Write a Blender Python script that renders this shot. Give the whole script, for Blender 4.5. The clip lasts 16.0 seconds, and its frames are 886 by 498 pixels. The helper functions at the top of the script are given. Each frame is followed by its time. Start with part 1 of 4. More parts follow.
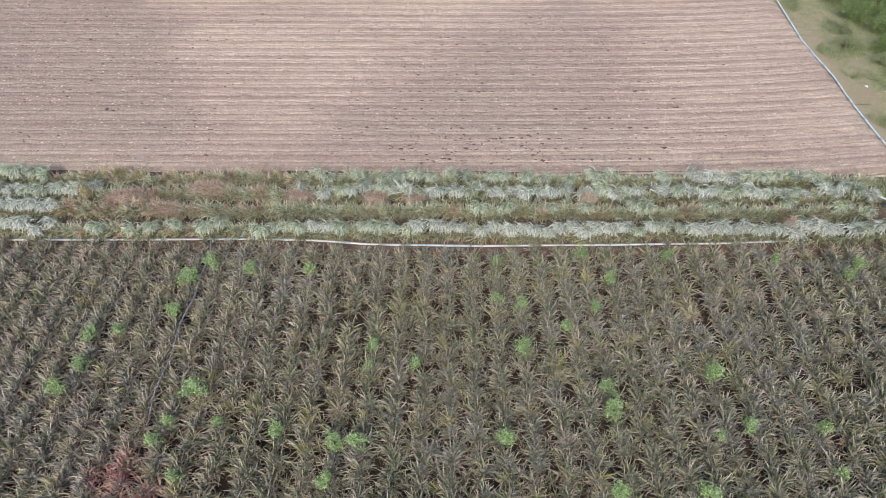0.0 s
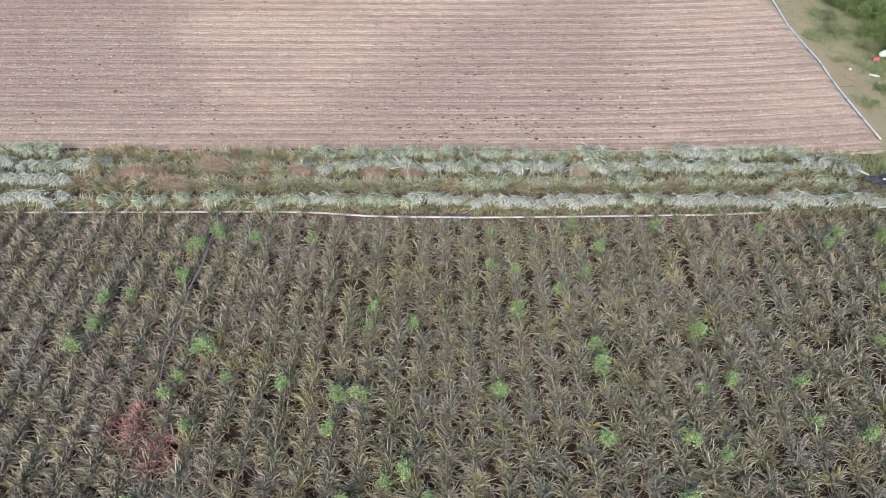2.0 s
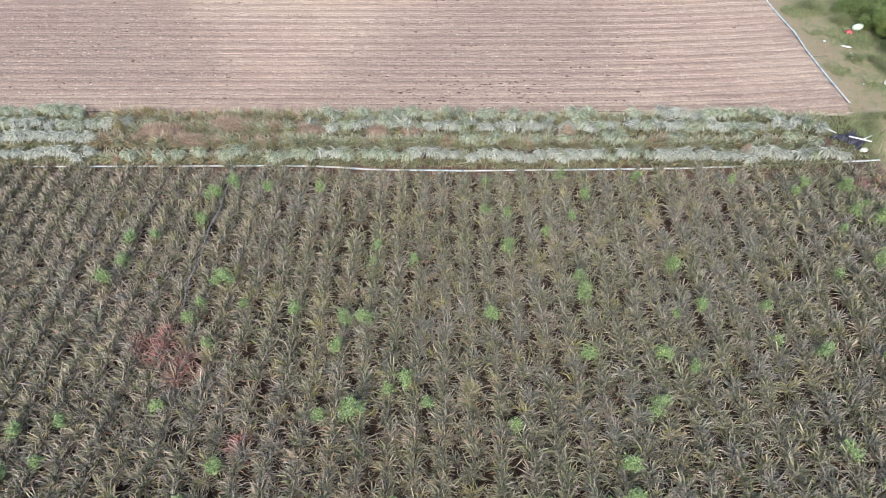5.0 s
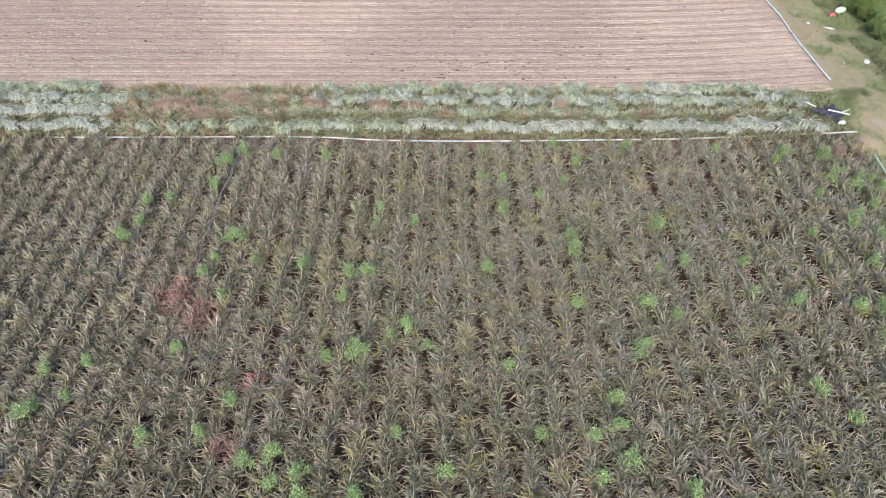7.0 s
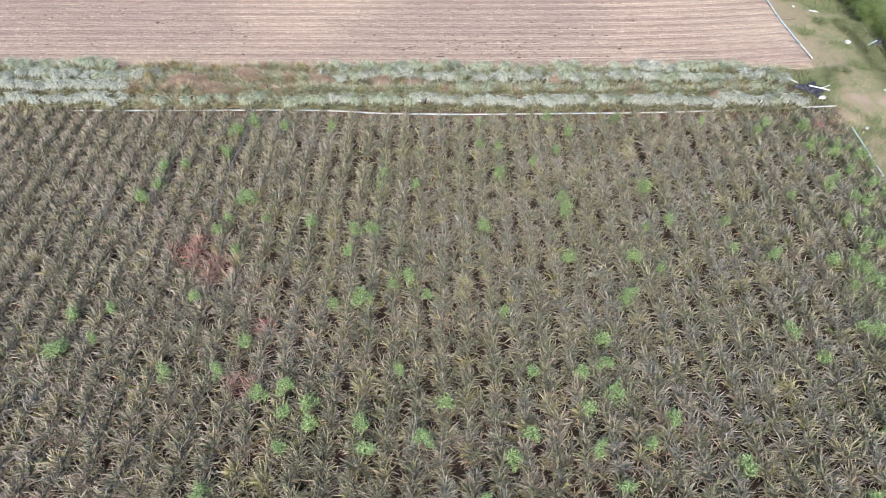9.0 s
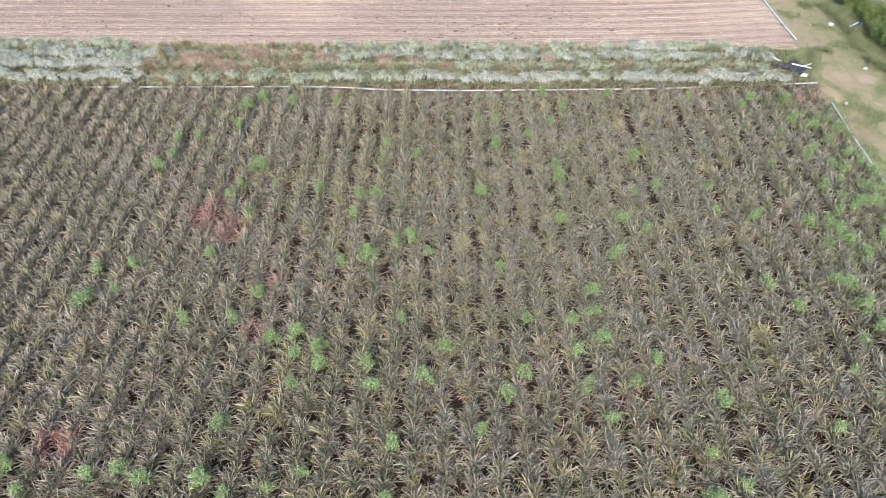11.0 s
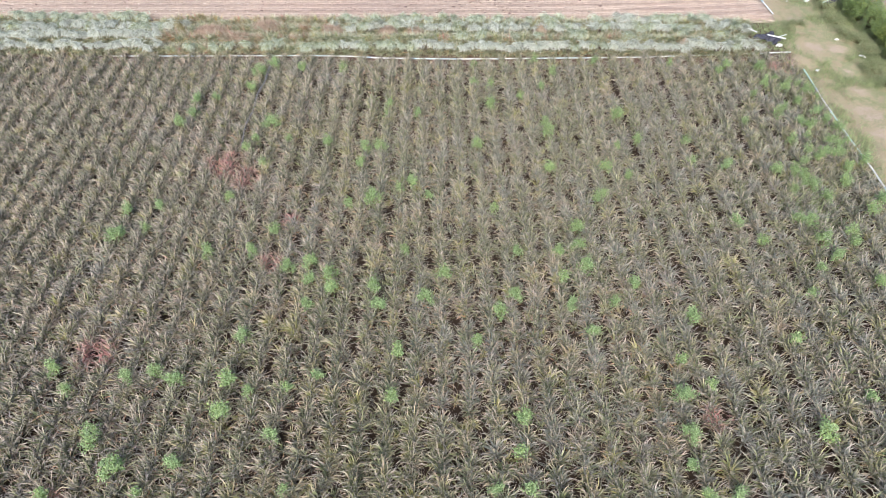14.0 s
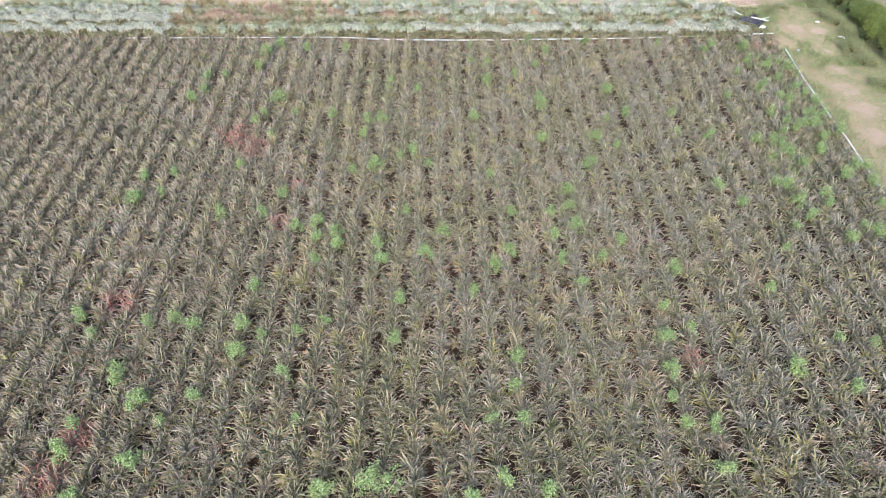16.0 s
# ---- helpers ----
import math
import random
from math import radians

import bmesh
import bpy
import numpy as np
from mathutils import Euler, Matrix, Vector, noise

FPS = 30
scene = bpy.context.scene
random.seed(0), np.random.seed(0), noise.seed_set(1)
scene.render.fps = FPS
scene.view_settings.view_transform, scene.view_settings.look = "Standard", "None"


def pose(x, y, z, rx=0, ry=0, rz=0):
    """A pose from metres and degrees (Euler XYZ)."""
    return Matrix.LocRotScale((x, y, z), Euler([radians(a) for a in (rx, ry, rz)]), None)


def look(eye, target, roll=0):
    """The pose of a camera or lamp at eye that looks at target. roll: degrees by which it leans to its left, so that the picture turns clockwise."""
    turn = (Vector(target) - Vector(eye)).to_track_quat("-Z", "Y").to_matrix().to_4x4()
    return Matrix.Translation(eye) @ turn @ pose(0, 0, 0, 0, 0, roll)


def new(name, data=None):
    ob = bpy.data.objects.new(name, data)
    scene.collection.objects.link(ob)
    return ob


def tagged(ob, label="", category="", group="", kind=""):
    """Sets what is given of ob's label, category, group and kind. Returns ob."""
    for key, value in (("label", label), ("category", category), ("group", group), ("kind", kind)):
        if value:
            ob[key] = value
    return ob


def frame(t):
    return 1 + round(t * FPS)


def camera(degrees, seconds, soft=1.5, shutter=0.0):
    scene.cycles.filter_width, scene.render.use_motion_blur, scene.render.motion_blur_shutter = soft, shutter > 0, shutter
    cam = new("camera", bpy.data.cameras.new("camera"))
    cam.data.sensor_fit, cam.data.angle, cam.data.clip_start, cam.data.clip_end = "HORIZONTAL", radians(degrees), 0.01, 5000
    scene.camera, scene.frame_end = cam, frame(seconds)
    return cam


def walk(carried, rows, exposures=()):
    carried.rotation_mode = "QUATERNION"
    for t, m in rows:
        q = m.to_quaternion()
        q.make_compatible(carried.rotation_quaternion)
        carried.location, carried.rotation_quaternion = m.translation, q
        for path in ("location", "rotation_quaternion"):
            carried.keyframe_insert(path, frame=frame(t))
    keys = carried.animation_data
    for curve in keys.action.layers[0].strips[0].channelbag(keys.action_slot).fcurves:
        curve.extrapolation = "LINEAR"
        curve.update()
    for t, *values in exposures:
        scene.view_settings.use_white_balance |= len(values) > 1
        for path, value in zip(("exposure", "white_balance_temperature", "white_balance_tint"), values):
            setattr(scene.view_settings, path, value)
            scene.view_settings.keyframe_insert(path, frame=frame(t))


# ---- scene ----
cam = camera(74.0, 16.0, soft=0.85)
walk(cam, [
    (0, pose(-0.008, -0.005, 14.928, 41.269, -0.351, 0.153)),
    (0.5, pose(0.007, -0.297, 14.915, 41.292, -0.351, 0.107)),
    (1, pose(0.021, -0.617, 14.904, 41.310, -0.351, 0.066)),
    (1.5, pose(0.035, -0.959, 14.896, 41.324, -0.351, 0.032)),
    (2, pose(0.048, -1.322, 14.891, 41.333, -0.351, 0.002)),
    (3, pose(0.071, -2.099, 14.888, 41.342, -0.351, -0.042)),
    (4, pose(0.092, -2.927, 14.893, 41.339, -0.351, -0.071)),
    (5.5, pose(0.118, -4.233, 14.913, 41.318, -0.351, -0.092)),
    (7, pose(0.138, -5.579, 14.945, 41.289, -0.351, -0.097)),
    (8.5, pose(0.151, -6.941, 14.984, 41.260, -0.351, -0.098)),
    (10, pose(0.158, -8.303, 15.026, 41.242, -0.351, -0.107)),
    (11.5, pose(0.159, -9.665, 15.065, 41.245, -0.351, -0.135)),
    (13, pose(0.154, -11.035, 15.098, 41.279, -0.351, -0.195)),
    (14.5, pose(0.142, -12.430, 15.121, 41.354, -0.351, -0.298)),
    (16, pose(0.125, -13.875, 15.128, 41.481, -0.351, -0.456)),
], exposures=[(0, 0.28), (4, 0.42), (9, 0.6), (16, 0.82)])

# ---------------- world, sun, exposure ----------------
RIDGE = 0.649
SUN_ELEV, SUN_AZ = radians(40), radians(192)
world = bpy.data.worlds.new("overcast_sky")
scene.world = world
world.use_nodes = True
wn = world.node_tree
sky = wn.nodes.new("ShaderNodeTexSky")
sky.sky_type, sky.sun_disc = "NISHITA", False
sky.sun_elevation, sky.sun_rotation = SUN_ELEV, SUN_AZ
sky.air_density, sky.dust_density, sky.ozone_density = 1.0, 3.5, 1.0
wn.links.new(sky.outputs["Color"], wn.nodes["Background"].inputs["Color"])
wn.nodes["Background"].inputs["Strength"].default_value = 0.148
sun_data = bpy.data.lights.new("sun", "SUN")
sun_data.energy, sun_data.angle, sun_data.color = 1.85, radians(40), (1.0, 0.968, 0.935)
sun = new("sun", sun_data)
sun_dir = Vector((math.sin(SUN_AZ) * math.cos(SUN_ELEV), math.cos(SUN_AZ) * math.cos(SUN_ELEV), math.sin(SUN_ELEV)))
sun.matrix_world = look(tuple(sun_dir * 60), (0, 0, 0))
scene.view_settings.exposure = 0.0

rng = np.random.default_rng(7)


# ---------------- material helpers ----------------
def node(nt, kind, ins=None, **props):
    n = nt.nodes.new(kind)
    for k, v in props.items():
        set_prop(n, k, v)
    for k, v in (ins or {}).items():
        if isinstance(v, bpy.types.NodeSocket):
            nt.links.new(v, n.inputs[k])
        else:
            n.inputs[k].default_value = v
    return n


def set_prop(n, k, v):
    if k == "operation":
        n.operation = v
    elif k == "blend_type":
        n.blend_type = v
    elif k == "attribute_name":
        n.attribute_name = v
    elif k == "bands_direction":
        n.bands_direction = v
    elif k == "use_clamp":
        n.use_clamp = v


def material(name, rough=0.7, spec=0.3):
    m = bpy.data.materials.new(name)
    m.use_nodes = True
    nt = m.node_tree
    b = nt.nodes["Principled BSDF"]
    b.inputs["Roughness"].default_value = rough
    b.inputs["Specular IOR Level"].default_value = spec
    return m, nt, b


def mix(nt, fac, a, b, kind="MIX"):
    n = nt.nodes.new("ShaderNodeMix")
    n.data_type, n.blend_type, n.clamp_factor = "RGBA", kind, True
    for sock, v in ((n.inputs[0], fac), (n.inputs[6], a), (n.inputs[7], b)):
        if isinstance(v, bpy.types.NodeSocket):
            nt.links.new(v, sock)
        elif isinstance(v, (int, float)):
            sock.default_value = v
        else:
            sock.default_value = (*v, 1)
    return n.outputs[2]


def math_node(nt, op, a, b=0.0, c=None, clamp=False):
    n = nt.nodes.new("ShaderNodeMath")
    n.operation, n.use_clamp = op, clamp
    for i, v in enumerate((a, b) if c is None else (a, b, c)):
        if isinstance(v, bpy.types.NodeSocket):
            nt.links.new(v, n.inputs[i])
        else:
            n.inputs[i].default_value = v
    return n.outputs[0]


def ramp(nt, v, lo, hi):
    """0 below lo, 1 above hi, smooth between."""
    n = nt.nodes.new("ShaderNodeMapRange")
    n.interpolation_type = "SMOOTHSTEP"
    nt.links.new(v, n.inputs[0])
    n.inputs[1].default_value, n.inputs[2].default_value = lo, hi
    return n.outputs[0]


def noise_tex(nt, vec, scale, detail=4.0, rough=0.6, dist=0.0):
    n = node(nt, "ShaderNodeTexNoise", {"Vector": vec, "Scale": scale, "Detail": detail, "Roughness": rough, "Distortion": dist})
    return n.outputs["Fac"]


def place_of(nt):
    return nt.nodes.new("ShaderNodeNewGeometry").outputs["Position"]


def attr(nt, name):
    return node(nt, "ShaderNodeAttribute", attribute_name=name).outputs["Fac"]


def island(nt):
    return nt.nodes.new("ShaderNodeNewGeometry").outputs["Random Per Island"]


def bump(nt, b, height, strength, dist):
    n = node(nt, "ShaderNodeBump", {"Height": height, "Strength": strength, "Distance": dist})
    nt.links.new(n.outputs["Normal"], b.inputs["Normal"])


def patch(nt, pos, cx, cy, r):
    """1 near (cx, cy), fading out at r metres."""
    d = node(nt, "ShaderNodeVectorMath", {0: pos, 1: (cx, cy, 0.3)}, operation="DISTANCE").outputs["Value"]
    d = math_node(nt, "ADD", d, math_node(nt, "MULTIPLY", math_node(nt, "SUBTRACT", noise_tex(nt, pos, 1.6, 4.0, 0.7), 0.5), r * 1.7))
    return math_node(nt, "SUBTRACT", 1.0, ramp(nt, d, r * 0.2, r))


# ---------------- materials ----------------
def pineapple_leaf_material():
    m, nt, b = material("pineapple_leaf", 0.4, 0.6)
    pos, isl = place_of(nt), island(nt)
    age, tip, tint = attr(nt, "age"), attr(nt, "tip"), attr(nt, "tint")
    obj = nt.nodes.new("ShaderNodeObjectInfo").outputs["Random"]
    tint = math_node(nt, "FRACT", math_node(nt, "ADD", tint, obj))
    x = node(nt, "ShaderNodeSeparateXYZ", {0: pos}).outputs[0]
    broad = noise_tex(nt, pos, 0.22, 2.0)
    mid = noise_tex(nt, pos, 0.9, 2.0)
    fine = noise_tex(nt, pos, 30.0, 2.0)
    col = mix(nt, ramp(nt, isl, 0.12, 1.0), LEAF_DARK, LEAF_LIGHT)
    # leaves are darker and greyer towards the heart of each rosette
    col = mix(nt, math_node(nt, "MULTIPLY", math_node(nt, "SUBTRACT", 1.0, ramp(nt, age, 0.08, 0.5)), 0.6), col, LEAF_INNER)
    # bluish plants
    blue = math_node(nt, "MULTIPLY", ramp(nt, tint, 0.45, 0.8), ramp(nt, math_node(nt, "ADD", broad, math_node(nt, "MULTIPLY", x, 0.012)), 0.36, 0.6))
    col = mix(nt, math_node(nt, "MULTIPLY", blue, 0.6), col, LEAF_BLUE)
    # yellow-green plants
    yel = math_node(nt, "MULTIPLY", ramp(nt, math_node(nt, "FRACT", math_node(nt, "MULTIPLY", tint, 7.3)), 0.66, 0.95), ramp(nt, mid, 0.4, 0.56))
    col = mix(nt, math_node(nt, "MULTIPLY", yel, 0.5), col, LEAF_YELLOW)
    # older leaves turn tan, orange and rust
    lean = ramp(nt, math_node(nt, "SUBTRACT", broad, math_node(nt, "MULTIPLY", x, 0.018)), 0.34, 0.66)
    old = math_node(nt, "MULTIPLY", ramp(nt, age, 0.35, 1.0), ramp(nt, math_node(nt, "FRACT", math_node(nt, "MULTIPLY", isl, 13.7)), 0.25, 0.95))
    old = math_node(nt, "MULTIPLY", old, math_node(nt, "MULTIPLY_ADD", lean, 1.15, 0.5))
    # weathered mauve-grey leaves, commonest where the crop is oldest
    weathered = math_node(nt, "MULTIPLY", ramp(nt, math_node(nt, "FRACT", math_node(nt, "MULTIPLY", isl, 7.9)), 0.4, 0.85), math_node(nt, "MULTIPLY_ADD", ramp(nt, math_node(nt, "SUBTRACT", math_node(nt, "MULTIPLY", broad, 8.0), x), 4.0, 15.0), 0.42, 0.06))
    col = mix(nt, weathered, col, LEAF_MAUVE)
    oldcol = mix(nt, ramp(nt, math_node(nt, "FRACT", math_node(nt, "MULTIPLY", isl, 31.1)), 0.35, 0.95), LEAF_TAN, LEAF_ORANGE)
    col = mix(nt, old, col, oldcol)
    worn = math_node(nt, "MULTIPLY", ramp(nt, math_node(nt, "FRACT", math_node(nt, "MULTIPLY", tint, 3.7)), 0.7, 0.92), ramp(nt, noise_tex(nt, pos, 0.5, 2.0), 0.42, 0.6))
    col = mix(nt, math_node(nt, "MULTIPLY", worn, 0.5), col, (0.43, 0.32, 0.25))
    # dry tips
    dry = math_node(nt, "MULTIPLY", ramp(nt, tip, 0.3, 0.95), ramp(nt, math_node(nt, "FRACT", math_node(nt, "MULTIPLY", isl, 5.9)), 0.05, 0.75))
    tipcol = mix(nt, ramp(nt, math_node(nt, "FRACT", math_node(nt, "MULTIPLY", isl, 41.7)), 0.3, 0.8), LEAF_TIP, LEAF_TIP_TAN)
    col = mix(nt, math_node(nt, "MULTIPLY", dry, 0.78), col, tipcol)
    # reddened spots in the crop
    red = None
    for cx, cy, r in RED_SPOTS:
        p = patch(nt, pos, cx, cy, r)
        red = p if red is None else math_node(nt, "MAXIMUM", red, p)
    red = math_node(nt, "MULTIPLY", red, ramp(nt, math_node(nt, "FRACT", math_node(nt, "MULTIPLY", isl, 17.3)), 0.25, 0.6))
    col = mix(nt, math_node(nt, "MULTIPLY", red, 0.85), col, LEAF_RED)
    col = mix(nt, 0.35, col, mix(nt, fine, (0.55, 0.55, 0.55), (1.3, 1.3, 1.3)), "MULTIPLY")
    nt.links.new(col, b.inputs["Base Color"])
    # waxy pale bloom
    b.inputs["Sheen Weight"].default_value = 0.6
    b.inputs["Sheen Roughness"].default_value = 0.35
    b.inputs["Sheen Tint"].default_value = (0.95, 0.88, 0.92, 1)
    thin(nt, b, col, 0.1)
    return m


def thin(nt, b, col, amount):
    """Lets some light through a thin leaf."""
    t = node(nt, "ShaderNodeBsdfTranslucent", {"Color": col})
    mx = node(nt, "ShaderNodeMixShader", {0: amount, 1: b.outputs[0], 2: t.outputs[0]})
    nt.links.new(mx.outputs[0], nt.nodes["Material Output"].inputs["Surface"])


def simple_leaf_material(name, dark, light, tipcol, tip_amount=0.6, rough=0.55, noise_scale=2.0, third=None, third_amount=0.0, fourth=None):
    m, nt, b = material(name, rough, 0.3)
    pos, isl = place_of(nt), island(nt)
    col = mix(nt, isl, dark, light)
    n = noise_tex(nt, pos, noise_scale, 3.0)
    if third:
        col = mix(nt, math_node(nt, "MULTIPLY", ramp(nt, math_node(nt, "FRACT", math_node(nt, "MULTIPLY", isl, 9.7)), 1.0 - third_amount, 1.0), ramp(nt, n, 0.3, 0.6)), col, third)
    if fourth:
        col = mix(nt, ramp(nt, math_node(nt, "FRACT", math_node(nt, "MULTIPLY", isl, 23.3)), 0.72, 0.9), col, fourth)
    col = mix(nt, math_node(nt, "MULTIPLY", ramp(nt, attr(nt, "tip"), 0.25, 1.0), tip_amount), col, tipcol)
    col = mix(nt, 0.5, col, mix(nt, n, (0.6, 0.6, 0.6), (1.3, 1.3, 1.3)), "MULTIPLY")
    nt.links.new(col, b.inputs["Base Color"])
    thin(nt, b, col, 0.2)
    return m


LEAF_MAUVE = (0.43, 0.36, 0.355)
LEAF_INNER = (0.072, 0.096, 0.054)
LEAF_DARK, LEAF_LIGHT, LEAF_BLUE = (0.036, 0.047, 0.016), (0.345, 0.395, 0.175), (0.215, 0.24, 0.23)
LEAF_YELLOW, LEAF_TAN, LEAF_ORANGE = (0.43, 0.4, 0.1), (0.48, 0.35, 0.255), (0.56, 0.3, 0.16)
LEAF_TIP, LEAF_TIP_TAN, LEAF_RED = (0.73, 0.64, 0.61), (0.6, 0.475, 0.38), (0.54, 0.22, 0.21)
RED_SPOTS = [(-7.9, 5.3, 1.0), (-7.0, 4.5, 0.8), (-5.1, 2.4, 0.6), (-5.3, 0.4, 0.6), (-9.6, -8.4, 0.9), (-9.3, -7.3, 0.7), (-9.7, -3.0, 0.8), (15.9, 12.1, 0.8), (7.6, -5.0, 0.6)]
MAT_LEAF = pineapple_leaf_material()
MAT_SILVER = simple_leaf_material("silvery_leaf", (0.2, 0.24, 0.18), (0.75, 0.795, 0.745), (0.8, 0.83, 0.79), 0.5, third=(0.25, 0.27, 0.12), third_amount=0.25)
MAT_GREY = simple_leaf_material("grey_green_leaf", (0.17, 0.22, 0.14), (0.62, 0.7, 0.58), (0.7, 0.75, 0.65), 0.5, third=(0.3, 0.31, 0.08), third_amount=0.35)
MAT_GREEN = simple_leaf_material("green_leaf", (0.12, 0.16, 0.08), (0.52, 0.58, 0.4), (0.74, 0.72, 0.64), 0.6, third=(0.46, 0.44, 0.1), third_amount=0.35, fourth=(0.42, 0.3, 0.17))
MAT_RUST = simple_leaf_material("rusty_leaf", (0.14, 0.17, 0.09), (0.56, 0.54, 0.4), (0.72, 0.62, 0.54), 0.5, third=(0.5, 0.17, 0.15), third_amount=0.5, fourth=(0.5, 0.38, 0.13))
MAT_LOWER = simple_leaf_material("dull_lower_leaf", (0.11, 0.14, 0.07), (0.46, 0.5, 0.31), (0.6, 0.56, 0.42), 0.4, third=(0.46, 0.26, 0.11), third_amount=0.45)
MAT_HAY = simple_leaf_material("dry_hay", (0.3, 0.225, 0.175), (0.6, 0.47, 0.38), (0.62, 0.51, 0.42), 0.3, rough=0.85)
MAT_OLIVE_HAY = simple_leaf_material("olive_hay", (0.22, 0.2, 0.11), (0.46, 0.41, 0.24), (0.5, 0.44, 0.3), 0.3, rough=0.85)
MAT_STRAW = simple_leaf_material("pale_straw", (0.42, 0.32, 0.24), (0.64, 0.52, 0.41), (0.6, 0.5, 0.38), 0.3, rough=0.85)
MAT_WEED = simple_leaf_material("weed_leaf", (0.15, 0.25, 0.08), (0.42, 0.56, 0.29), (0.46, 0.58, 0.33), 0.3, rough=0.5, third=(0.44, 0.56, 0.2), third_amount=0.3)
MAT_WEED_BLUE = simple_leaf_material("dull_weed_leaf", (0.16, 0.25, 0.1), (0.4, 0.55, 0.27), (0.44, 0.57, 0.3), 0.3, rough=0.5)
MAT_BUSH = simple_leaf_material("bush_leaf", (0.09, 0.145, 0.05), (0.3, 0.4, 0.17), (0.34, 0.43, 0.2), 0.3, rough=0.5, third=(0.28, 0.33, 0.06), third_amount=0.3)
MAT_BUSH_YELLOW = simple_leaf_material("yellow_green_bush_leaf", (0.1, 0.15, 0.04), (0.31, 0.38, 0.12), (0.35, 0.4, 0.15), 0.3, rough=0.5)
MAT_SHRUB = simple_leaf_material("greyish_shrub_leaf", (0.14, 0.18, 0.08), (0.38, 0.42, 0.24), (0.44, 0.45, 0.28), 0.4, rough=0.7)
MAT_GRASS = simple_leaf_material("green_grass", (0.15, 0.21, 0.09), (0.37, 0.44, 0.22), (0.48, 0.51, 0.32), 0.4, rough=0.6)
MAT_DRYGRASS = simple_leaf_material("dry_grass", (0.31, 0.285, 0.17), (0.53, 0.49, 0.34), (0.6, 0.55, 0.41), 0.4, rough=0.75, third=(0.2, 0.25, 0.08), third_amount=0.45)
MAT_STEM = simple_leaf_material("stem", (0.14, 0.12, 0.06), (0.22, 0.18, 0.1), (0.22, 0.18, 0.1), 0.0, rough=0.8)


def fruit_material():
    m, nt, b = material("pineapple_fruit", 0.6, 0.3)
    pos = place_of(nt)
    v = node(nt, "ShaderNodeTexVoronoi", {"Vector": pos, "Scale": 55.0}).outputs["Distance"]
    col = mix(nt, ramp(nt, v, 0.1, 0.6), (0.3, 0.29, 0.22), (0.1, 0.11, 0.08))
    col = mix(nt, noise_tex(nt, pos, 3.0), col, (0.24, 0.22, 0.17))
    nt.links.new(col, b.inputs["Base Color"])
    bump(nt, b, v, 0.6, 0.008)
    return m


def soil_material():
    """The ground sheet: red soil with shade painted in under the crop, dry grass and bare earth on the track."""
    m, nt, b = material("ground_earth", 0.95, 0.1)
    pos = place_of(nt)
    xyz = node(nt, "ShaderNodeSeparateXYZ", {0: pos})
    x, y = xyz.outputs[0], xyz.outputs[1]
    n1, n2, n3 = noise_tex(nt, pos, 0.35, 4.0), noise_tex(nt, pos, 2.2, 5.0), noise_tex(nt, pos, 18.0, 5.0, 0.7)
    # soil darkened beyond its own red-brown, standing in for shade between plants
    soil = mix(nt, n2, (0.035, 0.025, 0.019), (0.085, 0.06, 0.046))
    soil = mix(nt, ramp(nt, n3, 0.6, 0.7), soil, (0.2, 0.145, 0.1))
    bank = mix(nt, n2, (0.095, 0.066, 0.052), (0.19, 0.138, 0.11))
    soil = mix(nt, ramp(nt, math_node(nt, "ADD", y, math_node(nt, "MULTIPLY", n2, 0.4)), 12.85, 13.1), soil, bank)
    dry = mix(nt, n2, (0.29, 0.245, 0.17), (0.44, 0.37, 0.27))
    green = mix(nt, n3, (0.17, 0.19, 0.1), (0.33, 0.34, 0.21))
    verge = mix(nt, ramp(nt, math_node(nt, "ADD", n2, math_node(nt, "MULTIPLY_ADD", x, 0.08, -1.53)), 0.36, 0.62), dry, green)
    bare = mix(nt, n3, (0.34, 0.275, 0.215), (0.47, 0.385, 0.31))
    spots = None
    for cx, cy, r in BARE_SPOTS:
        p = patch(nt, pos, cx, cy, r)
        spots = p if spots is None else math_node(nt, "MAXIMUM", spots, p)
    spots = ramp(nt, math_node(nt, "ADD", spots, math_node(nt, "MULTIPLY", math_node(nt, "SUBTRACT", n2, 0.5), 1.5)), 0.3, 1.1)
    verge = mix(nt, spots, verge, bare)
    edge = ramp(nt, math_node(nt, "ADD", x, math_node(nt, "MULTIPLY", n2, 0.9)), 17.3, 17.75)
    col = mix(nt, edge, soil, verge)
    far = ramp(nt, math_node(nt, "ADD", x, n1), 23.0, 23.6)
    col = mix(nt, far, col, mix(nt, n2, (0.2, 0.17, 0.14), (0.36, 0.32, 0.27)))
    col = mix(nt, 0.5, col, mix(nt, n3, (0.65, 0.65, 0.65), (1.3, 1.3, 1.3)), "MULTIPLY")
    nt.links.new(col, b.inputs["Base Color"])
    bump(nt, b, n3, 0.5, 0.04)
    return m


BARE_SPOTS = [(17.4, 14.4, 0.7), (18.4, 14.3, 0.8), (19.6, 14.2, 0.8), (19.3, 12.4, 0.6), (18.8, 9.2, 1.1), (18.9, 7.6, 1.2), (18.6, 5.6, 1.3), (18.6, 3.5, 1.5), (18.7, 0.5, 1.5), (19.2, 10.8, 0.8), (18.6, 17.0, 0.7)]


MAUVE = (0.305, 0.249, 0.227)


